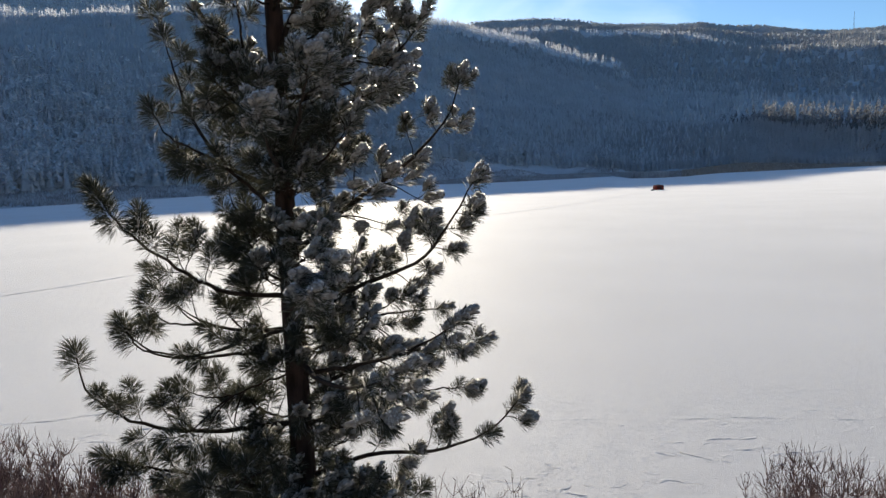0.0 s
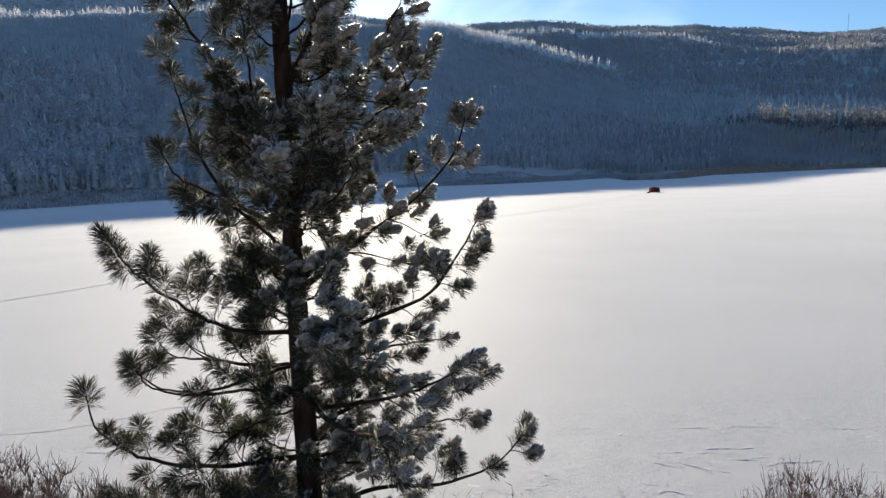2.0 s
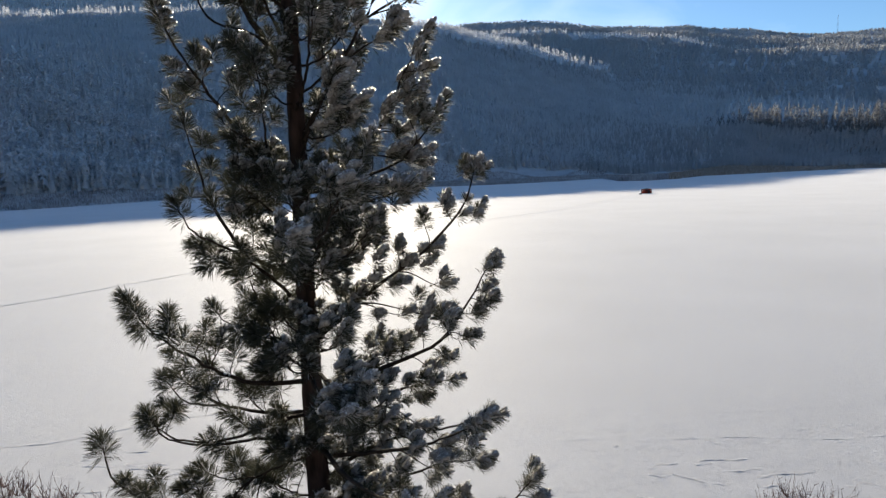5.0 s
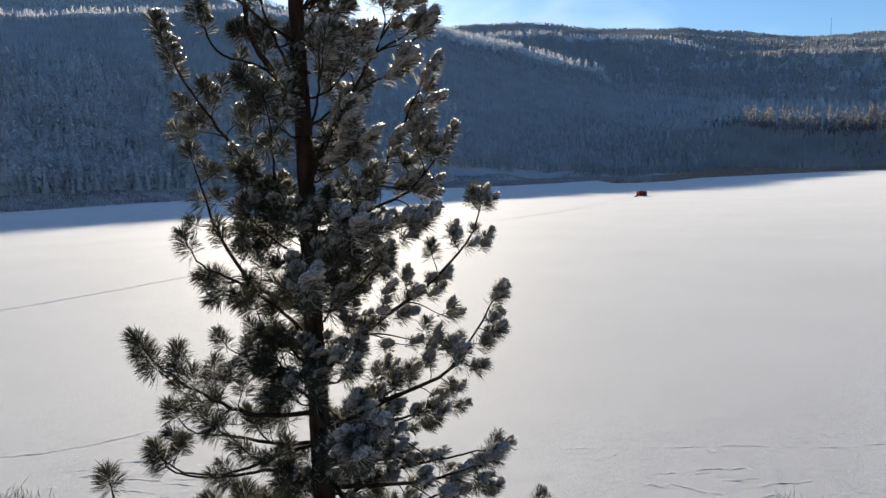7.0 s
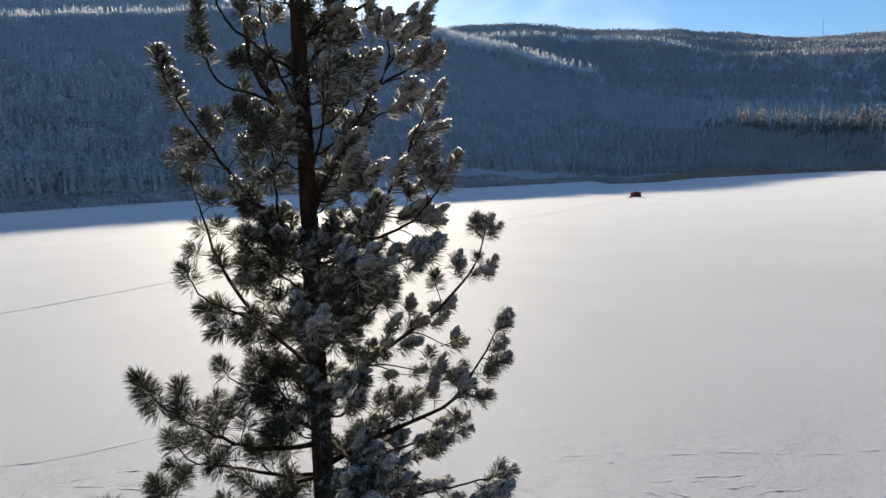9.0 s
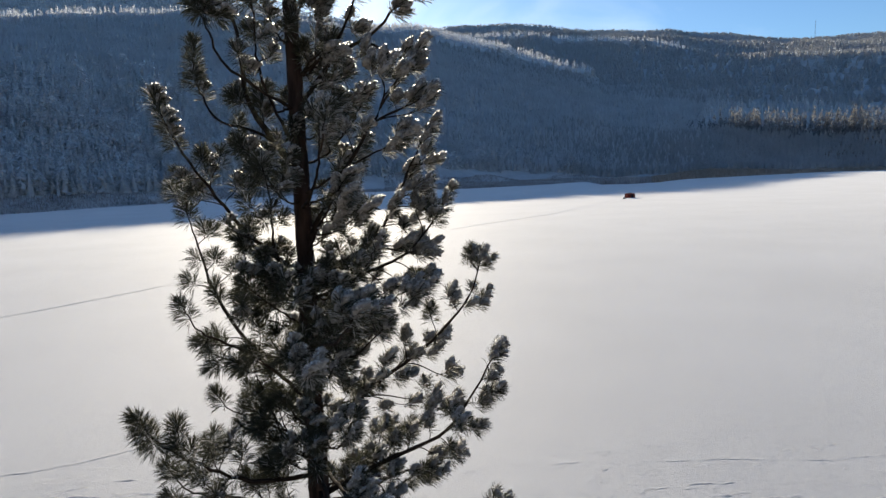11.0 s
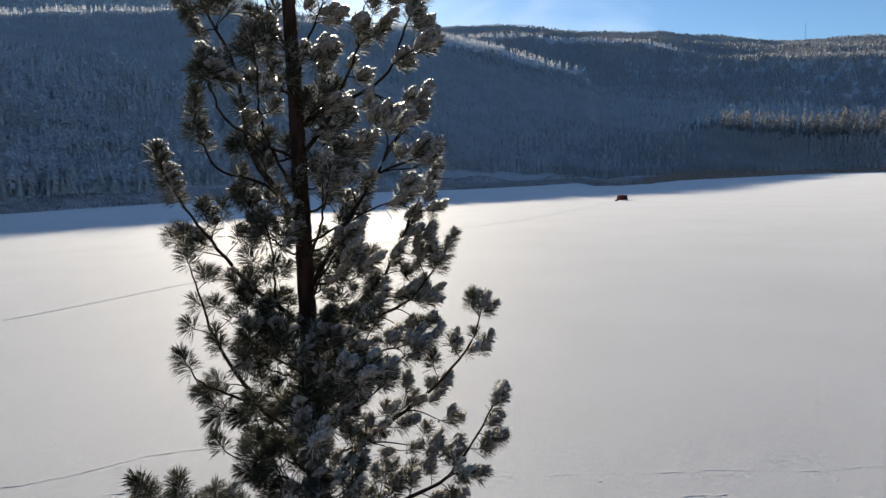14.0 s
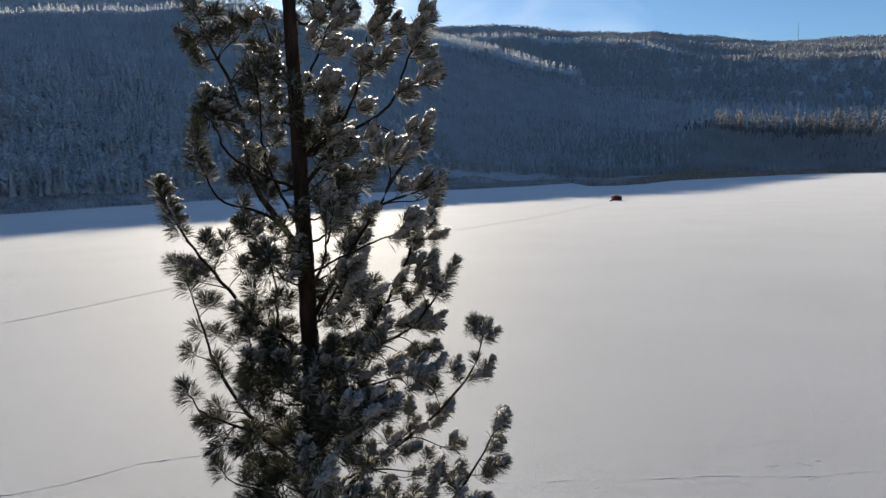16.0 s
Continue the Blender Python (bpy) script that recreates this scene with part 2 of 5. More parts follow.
def crest_distance(az):
    """How far off the crest of the near wooded hill lies, by bearing."""
    return ramp(az, [-60, -36, -20, -11, -4, -1, 3, 11, 16, 25], [1150, 1180, 1230, 1260, 1275, 1310, 1370, 1450, 1500, 1500])


def step_distance(az):
    """How far off the high step in the long range lies, by bearing."""
    return ramp(az, [-10, 0, 10, 20, 26, 36, 50], [2250, 2200, 2150, 2050, 1700, 1650, 1650])


def land(x, y):
    az, r = np.degrees(np.arctan2(x, y)), np.hypot(x, y)
    shore = far_shore(az) + 6 * wobble(x, y, 90, 5, 3)
    marsh = 55 * np.clip(az / 3, 0, 1) + 32 * np.clip((az - 22) / 4, 0, 1)
    foot = wood_edge(az) + 6 * wobble(x, y, 90, 5, 3) + marsh
    # the near wooded hill whose crest falls away to the east, and the long range behind it
    near_r = crest_distance(az)
    near_t = ramp(az, [-60, -36, -28.7, -20, -14, -11, -8, -1.8, 1.2, 5.2, 11.2, 16, 20.6, 27, 36, 60], [0.20, 0.224, 0.231, 0.244, 0.254, 0.249, 0.239, 0.222, 0.216, 0.199, 0.167, 0.140, 0.095, 0.045, 0.02, 0.01])
    far_r = 2700 + 0 * az
    far_t = ramp(az, [-40, -20, -14, -10, -5, 2, 6.3, 10.7, 15.5, 20, 22.3, 24.8, 27.7, 30.8, 35, 50], [0.278, 0.276, 0.264, 0.250, 0.236, 0.224, 0.227, 0.221, 0.208, 0.198, 0.198, 0.187, 0.180, 0.167, 0.161, 0.14])
    step_r = step_distance(az)
    step_t = ramp(az, [-10, 0, 10, 20, 26, 36, 50], [0.19, 0.203, 0.203, 0.183, 0.145, 0.127, 0.115])

    def near_hill():
        u = (r - foot) / (near_r - foot)
        return (13 + near_t * near_r) * np.where(u < 1, np.clip(u, 0, 1) ** 1.12, np.clip(1 - 0.75 * np.clip(u - 1.25, 0, 9), 0.1, 1)) + (0.15 + 0.09 * np.clip((az + 5) / 4, 0, 1)) * np.clip(r - near_r, 0, 160)

    def far_range():
        low, high = 13 + step_t * step_r, 13 + far_t * far_r
        u, w = (r - foot) / (step_r - foot), (r - step_r) / (far_r - step_r)
        up = np.where(u < 1, low * np.clip(u, 0, 1) ** 1.15, low + (high - low) * np.clip(w, 0, 1))
        return np.where(w > 1, high * np.clip(1 - 0.3 * (w - 1), 0.2, 1), up)
    z = np.maximum(near_hill(), far_range())
    bench = np.exp(-((r - 1055) / 50) ** 2) * np.clip((az - 21.5) / 5.5, 0, 1) * np.clip((r - shore) / 70, 0, 1)
    z = z * (1 - bench) + (13 + r * ramp(az, [24, 26, 31, 36], [0.050, 0.052, 0.043, 0.036])) * bench
    z = z + 8 * np.exp(-((r - step_r) / 60) ** 2)
    z = z + 9 * np.exp(-(((x - 78) / 30) ** 2 + ((y - 700) / 16) ** 2))
    rise = np.clip((r - shore - 40) / 220, 0, 1)
    z = z + rise * (9 * wobble(x, y, 420, 11, 4))
    far = np.where(r > shore, np.maximum(z, 0.25 + np.clip((r - shore) * (0.02 + 0.045 * np.clip((az - 22) / 4, 0, 1)), 0, 1.6 + 6 * np.clip((az - 22) / 4, 0, 1))), -0.9)
    # the near bank, under and behind the viewpoint; its unseen steep rise blocks sky light
    edge = 17.5 + 1.2 * np.sin(x / 11.0) + 0.8 * np.sin(x / 4.3 + 1)
    back = edge - y
    bank = np.clip(back, -2, 9) * 0.42 + np.clip(back - 9, 0, 60) * 0.05 + np.clip(back - 45, 0, 400) * 0.5 + np.clip(back - 445, 0, 2500) * 0.1 + 0.15 * wobble(x, y, 6, 3, 3) * (back > 0)
    return np.where(back > -2, np.maximum(bank, -0.9), far)


def build_land():
    az = np.concatenate([np.arange(-180, -50, 4.0), np.arange(-50, 50, 0.5), np.arange(50, 177, 4.0), [180.0]])
    r = np.concatenate([np.arange(0.0, 34, 0.75), np.geomspace(35, 370, 22), np.linspace(380, 1500, 130), np.geomspace(1520, 4600, 60)])
    A, R = np.meshgrid(np.radians(az), r, indexing="ij")
    x, y = np.sin(A) * R, np.cos(A) * R
    v = np.stack([x, y, land(x, y)], -1)
    n, m = v.shape[:2]
    i, j = np.meshgrid(np.arange(n - 1), np.arange(m - 1), indexing="ij")
    f = np.stack([i * m + j, i * m + j + 1, (i + 1) * m + j + 1, (i + 1) * m + j], -1).reshape(-1, 4)[:, ::-1]
    s = Shape()
    s.add(v, f)
    ground = tagged(solid("ground", s, HILL, smooth=True), "snow-dusted banks and wooded hills round a lake", "ground", kind="structure")
    ground.data.materials.append(BANK)
    near = (R[:-1, :-1] < 60).ravel()
    ground.data.polygons.foreach_set("material_index", near.astype(np.int32))
    return ground


def build_lake():
    az = np.arange(-84, 84.1, 1.0)
    u = np.linspace(0, 1, 90) ** 2.2
    s = Shape()
    A = np.radians(az)
    rim = far_shore(az) + 22
    R = 12 + (rim[:, None] - 12) * u[None]
    x, y = np.sin(A)[:, None] * R, np.cos(A)[:, None] * R
    v = np.stack([x, np.maximum(y, 10), 0 * x], -1)
    n, m = v.shape[:2]
    i, j = np.meshgrid(np.arange(n - 1), np.arange(m - 1), indexing="ij")
    f = np.stack([i * m + j, i * m + j + 1, (i + 1) * m + j + 1, (i + 1) * m + j], -1).reshape(-1, 4)[:, ::-1]
    s.add(v, f)
    return tagged(solid("lake_ice", s, LAKE_SNOW, smooth=True), "frozen lake covered in smooth wind-packed snow", "lake", kind="structure")


build_land()
build_lake()

# ---- far woods ----


def conifer(tiers, sides, rng):
    """One small conifer, 1 high and about 0.3 wide, of ragged overlapping skirts."""
    v, f = [], []
    for k in range(tiers):
        low, high = 0.06 + 0.80 * k / tiers, 0.06 + 0.80 * (k + 1.75) / tiers
        wide = 0.155 * (1 - k / tiers) ** 0.85 + 0.018
        ang = np.linspace(0, 2 * np.pi, sides, endpoint=False) + rng.uniform(0, 6)
        rag = rng.uniform(0.55, 1.25, sides)
        base = len(v)
        for a, g in zip(ang, rag):
            v.append((math.cos(a) * wide * g, math.sin(a) * wide * g, low - 0.03 * g + rng.uniform(-0.02, 0.02)))
        v.append((rng.uniform(-0.01, 0.01), rng.uniform(-0.01, 0.01), min(high, 1.0) if k < tiers - 1 else 1.0))
        f += [(base + i, base + (i + 1) % sides, base + sides) for i in range(sides)]
    return np.array(v), np.array(f)


def frosted_conifer(rng, n=30):
    """A conifer, 1 high, as loose sprays of hoar frost round its stem."""
    h = rng.uniform(0.05, 0.97, n) ** 0.9
    a, rad = rng.uniform(0, 2 * np.pi, n), 0.16 * (1 - h) ** 0.8 * rng.uniform(0.35, 1.0, n) + 0.012
    c = np.stack([np.cos(a) * rad, np.sin(a) * rad, h], -1)
    out = np.stack([np.cos(a), np.sin(a), -0.45 + 0 * a], -1) * (0.05 + 0.45 * rad)[:, None]
    side = np.stack([-np.sin(a), np.cos(a), rng.uniform(-0.5, 0.5, n)], -1) * (0.03 + 0.35 * rad)[:, None]
    v = np.stack([c - out * 0.5 + [0, 0, 0.05], c + out + side, c + out - side], 1).reshape(-1, 3)
    v = np.concatenate([v, [[-0.012, 0, 0], [0.012, 0, 0], [0, 0.0, 1.0]]])
    return v, np.arange(len(v)).reshape(-1, 3)


def woods(name, kinds, x, y, h, wide, mat, label, rng):
    """Plants conifers of the given heights at the given places, all in one mesh."""
    z = land(x, y)
    turn = rng.uniform(0, 2 * np.pi, len(x))
    pick = rng.randint(0, len(kinds), len(x))
    s = Shape()
    for k, (v, f) in enumerate(kinds):
        m = pick == k
        c, sn = np.cos(turn[m])[:, None], np.sin(turn[m])[:, None]
        vx = (v[None, :, 0] * c - v[None, :, 1] * sn) * wide[m][:, None] + x[m][:, None]
        vy = (v[None, :, 0] * sn + v[None, :, 1] * c) * wide[m][:, None] + y[m][:, None]
        vz = v[None, :, 2] * h[m][:, None] + z[m][:, None] - 0.5
        n = m.sum()
        s.add(np.stack([vx, vy, vz], -1), (f[None] + (np.arange(n) * len(v))[:, None, None]).reshape(-1, 3))
    return tagged(solid(name, s, mat, smooth=True), label, "forest", kind="stuff")


def scatter(n, az0, az1, r0, r1, rng):
    az, r = rng.uniform(az0, az1, n), np.sqrt(rng.uniform(r0 * r0, r1 * r1, n))
    return az, r, np.sin(np.radians(az)) * r, np.cos(np.radians(az)) * r


def build_forests():
    rng = np.random.RandomState(7)
    plain = [conifer(3, 5, rng) for _ in range(6)]
    tiny = [conifer(2, 4, rng) for _ in range(5)]
    white = [frosted_conifer(rng) for _ in range(8)]
    feathery = [frosted_conifer(rng, 24) for _ in range(10)]
    # the wooded hill beyond the lake
    az, r, x, y = scatter(76000, -46, 30, 400, 1400, rng)
    keep = (r > wood_edge(az) + 30 + 68 * np.clip((az + 3) / 6, 0, 1)) & (r < crest_distance(az) - 35) & (wobble(x, y, 90, 21, 3) > -0.95)
    keep &= rng.uniform(0, 1, len(r)) > np.where(r < 1060, (az - 8) / 19, (az - 17) / 11)
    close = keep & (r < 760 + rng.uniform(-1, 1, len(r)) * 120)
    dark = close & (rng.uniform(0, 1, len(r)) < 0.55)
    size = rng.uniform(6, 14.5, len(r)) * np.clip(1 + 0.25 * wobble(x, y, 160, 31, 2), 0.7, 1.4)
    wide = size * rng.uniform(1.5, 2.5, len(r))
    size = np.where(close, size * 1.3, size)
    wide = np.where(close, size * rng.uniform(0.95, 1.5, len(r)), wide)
    woods("shore_forest", feathery, x[dark], y[dark], size[dark], wide[dark], HAZE_SLATE_FOREST, "lightly frosted conifers among the trees of the far shore, paled for haze", rng)
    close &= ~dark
    woods("forest", feathery, x[close], y[close], size[close], wide[close], HAZE_PALE_FOREST, "frosted conifer forest along the far shore, paled for haze", rng)
    rest = keep & ~close
    woods("hill_forest", tiny, x[rest], y[rest], size[rest], wide[rest], HAZE_PALE_FOREST, "frosted conifer forest on the near hill, paled for haze", rng)
    # the long range behind
    az, r, x, y = scatter(28000, -4, 46, 760, 2760, rng)
    keep = (r > wood_edge(az) + 92) & ((r > 1300) | (az > 18))
    near, step = keep & (r < 1300) & (r > 1080) & (rng.uniform(0, 1, len(r)) < (az - 16) / 11), keep & (r >= 1300)
    # the hoar-white bands have stands of their own
    step &= ~((np.abs(r - crest_distance(az) - 80) < 100) & (az < 16)) & ~((np.abs(r - step_distance(az) - 60) < 85) & (az < 24))
    size = rng.uniform(9, 17, len(r)) * np.where(r > 2350, 0.6, 1.0)
    wide = size * rng.uniform(1.2, 2.0, len(r))
    woods("far_forest", plain, x[near], y[near], size[near], wide[near], HAZE_PALE_FOREST, "frosted conifer forest on the far slopes, paled for haze", rng)
    woods("high_forest", tiny, x[step], y[step], size[step], wide[step] * 1.3, HAZE_SLATE_FOREST, "frosted conifer forest on the high range, paled for haze", rng)
    az, r, x, y = scatter(6500, -46, -4, 2420, 2770, rng)
    woods("western_forest", tiny, x, y, rng.uniform(9, 17, len(r)), rng.uniform(14, 28, len(r)), HAZE_PALE_FOREST, "frosted conifer forest behind the near summit, paled for haze", rng)
    az, r, x, y = scatter(19000, 6, 46, 680, 1060, rng)
    keep = (r > wood_edge(az) + 92 - 60 * np.clip((az - 26) / 6, 0, 1)) & (r < 1040) & (rng.uniform(0, 1, len(r)) < (az - 6) / 19)
    woods("slope_forest", plain, x[keep], y[keep], rng.uniform(7, 14, keep.sum()), rng.uniform(10, 22, keep.sum()), HAZE_SLATE_FOREST, "lightly frosted conifer forest above the eastern shore, paled for haze", rng)
    # stands white with hoar frost: on the eastern bench, along the falling crest and on the upper steps
    az, r, x, y = scatter(480, 23.8, 44, 1030, 1105, rng)
    keep = rng.uniform(0, 1, len(r)) < np.clip((az - 23.4) / 5, 0.12, 1)
    az, r, x, y = az[keep], r[keep], x[keep], y[keep]
    woods("frosted_stand", white, x, y, rng.uniform(16, 44, len(r)) * np.clip((az - 22) / 6, 0.45, 1), rng.uniform(15, 24, len(r)), RIMED_FOREST, "conifers white with hoar frost on a bench", rng)
    az = np.concatenate([rng.uniform(-4, 9, 760), 8 + 8 * rng.uniform(0, 1, 150) ** 1.6])
    r = crest_distance(az) + rng.uniform(0, 1, len(az)) * np.clip(200 - 10 * np.clip(az - 4, 0, 20), 45, 200)
    x, y = np.sin(np.radians(az)) * r, np.cos(np.radians(az)) * r
    woods("crest_stand", white, x, y, rng.uniform(10, 19, len(r)), rng.uniform(9, 15, len(r)), HOAR_FOREST, "conifers white with hoar frost along a crest", rng)
    az, r, x, y = scatter(1000, -46, -6, 1090, 1330, rng)
    woods("summit_stand", white, x, y, rng.uniform(8, 15, len(r)), rng.uniform(8, 13, len(r)), HOAR_FOREST, "conifers white with hoar frost on the summit", rng)
    az, r, x, y = scatter(6500, 0, 46, 1650, 2700, rng)
    off = r - step_distance(az)
    keep = (off > -20) & (off < ramp(az, [0, 22, 26, 46], [140, 140, 600, 700])) & (rng.uniform(0, 1, len(r)) < ramp(az, [0, 22, 27, 46], [1.0, 1.0, 0.4, 0.35]))
    woods("step_stand", white, x[keep], y[keep], rng.uniform(10, 17, keep.sum()), rng.uniform(12, 18, keep.sum()), HOAR_FOREST, "conifers white with hoar frost on a high step", rng)

    # unseen woods added on the steep bank behind the viewpoint, to block sky fill
    az, r, x, y = scatter(1800, 95, 265, 60, 420, rng)
    keep = y < -32
    woods("fill_block_forest", plain, x[keep], y[keep], rng.uniform(10, 18, keep.sum()), rng.uniform(22, 34, keep.sum()), PINE_WOOD, "added dark conifer forest behind, holding back sky light", rng)


build_forests()

# ---- the pine ----
PINE = np.array([-1.87, 7.85, 0.0])
PINE_FOOT = float(land(np.array([PINE[0]]), np.array([PINE[1]]))[0])
WINDWARD = np.array([0.80, -0.12, 0.52])       # the side on which snow has caked
UP = np.array([0, 0, 1.0])
pine = new("pine_tree")
pine.location = (PINE[0], PINE[1], PINE_FOOT - 0.05)
tagged(pine, "tall pine with snow clinging to its dark needle tufts", "tree")
rng = np.random.RandomState(12)


def local(p):
    """From places given as east, north of the trunk and height to the tree's own space."""
    return np.asarray(p, float) - np.array([0, 0, PINE_FOOT - 0.05])


def trunk_radius(z):
    return float(np.interp(z, [3.5, 6, 9, 12, 15, 18, 20.5, 22], [0.235, 0.195, 0.152, 0.122, 0.098, 0.072, 0.04, 0.012]))


def build_trunk():
    s = Shape()
    z = np.linspace(PINE_FOOT - 0.3, 22.0, 150)
    pts = np.stack([0.010 * np.sin(z * 0.9), 0.02 * np.sin(z * 0.5 + 1), z], -1)
    rad = np.array([trunk_radius(k) for k in z]) * (1 + 0.7 * np.exp(-(z - PINE_FOOT + 0.3) * 1.6))
    tube(s, local(pts), rad, 28, 0.07)
    trunk = solid("trunk", s, BARK, pine, "dark furrowed bark", smooth=True)
    s = Shape()
    for _ in range(90):
        # crusts of snow blown onto the windward bark, most of them high up
        z, a = 17.9 - 4.5 * rng.uniform(0, 1) ** 1.4, radians(rng.uniform(-8, 70))
        at = np.array([math.cos(a), math.sin(a), 0]) * trunk_radius(z) + UP * z
        blob(s, local(at), rng.uniform(0.4, 1.1) * np.array([0.022, 0.026, 0.046]), 0.45, 5, 7, rng.uniform(0, 6))
    tagged(solid("snow", s, SHADE_GREY_SNOW, trunk, "crusts of blown snow", smooth=True), kind="stuff")


class Foliage:
    """What grows on one limb: wood, needles, frosted needles, rime for sunlit rims, and snow."""

    def __init__(self):
        self.wood, self.green, self.frost, self.rime, self.snow = Shape(), Shape(), Shape(), Shape(), Shape()


def directions(axis, count, low, high):
    """Ways that lean off an axis by low to high degrees, all round it."""
    a = unit(np.cross(axis, [0.3, 0.2, 1.0]))
    b = np.cross(axis, a)
    ph, lean = rng.uniform(0, 2 * np.pi, count), np.radians(rng.uniform(low, high, count))
    return np.cos(lean)[:, None] * axis + np.sin(lean)[:, None] * (np.cos(ph)[:, None] * a + np.sin(ph)[:, None] * b)


def rim_gleam_on(shape, spine, out, size):
    """Thin white frost plates that draw the sunlit rim of a snowy edge."""
    n = len(spine)
    wing = np.cross(out, rng.normal(size=(n, 3)))
    wing *= size * 0.4 / (np.linalg.norm(wing, axis=1)[:, None] + 1e-9)
    far = spine + out * size * rng.uniform(0.7, 1.4, (n, 1))
    half = (spine + far) / 2
    shape.add(np.stack([spine, half + wing, far, half - wing], 1).reshape(-1, 3), np.arange(n * 4).reshape(n, 4))


def tuft(f, p0, p1, count, length, snowy):
    """Long needles round the end of a shoot from p0 to p1; snowy: how much of it is caked in snow."""
    axis = unit(p1 - p0)
    sleeve = np.linalg.norm(p1 - p0)
    # needles grow in bundles of three; those at the tip close to a brush, the oldest stand off and lean back
    bundles = count // 3 + 1
    t = rng.uniform(0, 1, bundles) ** (0.7 if sleeve < 0.3 else 0.9)
    way = directions(axis, bundles, 0, 1)
    lean = np.radians(np.interp(t, [0, 0.3, 0.75, 1.0], [88, 66, 42, 24]) + rng.normal(0, 15, bundles))
    side = way - (way @ axis)[:, None] * axis
    side /= np.linalg.norm(side, axis=1)[:, None] + 1e-9
    way = np.cos(lean)[:, None] * axis + np.sin(lean)[:, None] * side
    t, way = np.repeat(t, 3)[:count], np.repeat(way, 3, axis=0)[:count] + rng.normal(0, 0.08, (count, 3))
    way /= np.linalg.norm(way, axis=1)[:, None]
    if snowy > 0.3:
        # laden needles are combed over to windward
        way = way + np.clip(0.15 + 0.9 * snowy, 0, 0.95) * unit(WINDWARD + [0, 0, -0.18]) * rng.uniform(0.4, 1.2, (count, 1))
        way /= np.linalg.norm(way, axis=1)[:, None]
    size = length * rng.uniform(0.78, 1.06, count)
    root = p0 + t[:, None] * (p1 - p0)
    mid = root + way * size[:, None] * 0.66
    tip = root + way * size[:, None]
    mid[:, 2] -= 0.02 * size
    tip[:, 2] -= 0.12 * size
    across = np.cross(way, rng.normal(size=(count, 3)))
    across /= np.linalg.norm(across, axis=1)[:, None] + 1e-9
    w = 0.0031
    v = np.stack([root, mid + across * w, tip, mid - across * w], 1)
    facing = way @ unit(WINDWARD)
    white = rng.uniform(0, 1, count) < 0.02 + 0.36 * snowy * (facing > 0.0)
    # where snow cakes the windward side, most needles lie buried in it
    bare = (facing < 0.42) | (rng.uniform(0, 1, count) < 0.55) | (snowy <= 0.3)
    for mask, where in ((~white & bare, f.green), (white & bare, f.frost)):
        k = mask.sum()
        if k:
            where.add(v[mask].reshape(-1, 3), np.arange(k * 4).reshape(k, 4))
    # crumbs of snow caught between the needles along the shoot
    for _ in range(rng.poisson(1.5 + 7.0 * min(snowy, 0.5) * (1 + 2 * sleeve))):
        at = p0 + rng.uniform(0.1, 1) * (p1 - p0) + rng.normal(0, 0.022, 3) + WINDWARD * rng.uniform(0.01, 0.06)
        blob(f.snow, at, rng.uniform(0.010, 0.021, 3) * [1.2, 1.2, 0.8], 0.4, 4, 5, rng.uniform(0, 6))
    if snowy > 0.3:
        # one cap on a round tuft, a stack of them up a long sleeve
        steps = max(1, int(round(sleeve / 0.13)))
        for k in range(steps):
            at = p1 - axis * sleeve * (0.25 if steps == 1 else k / steps * 0.95)
            cap(f, at + rng.normal(0, 0.012, 3), axis, length * rng.uniform(0.72, 0.95), snowy)


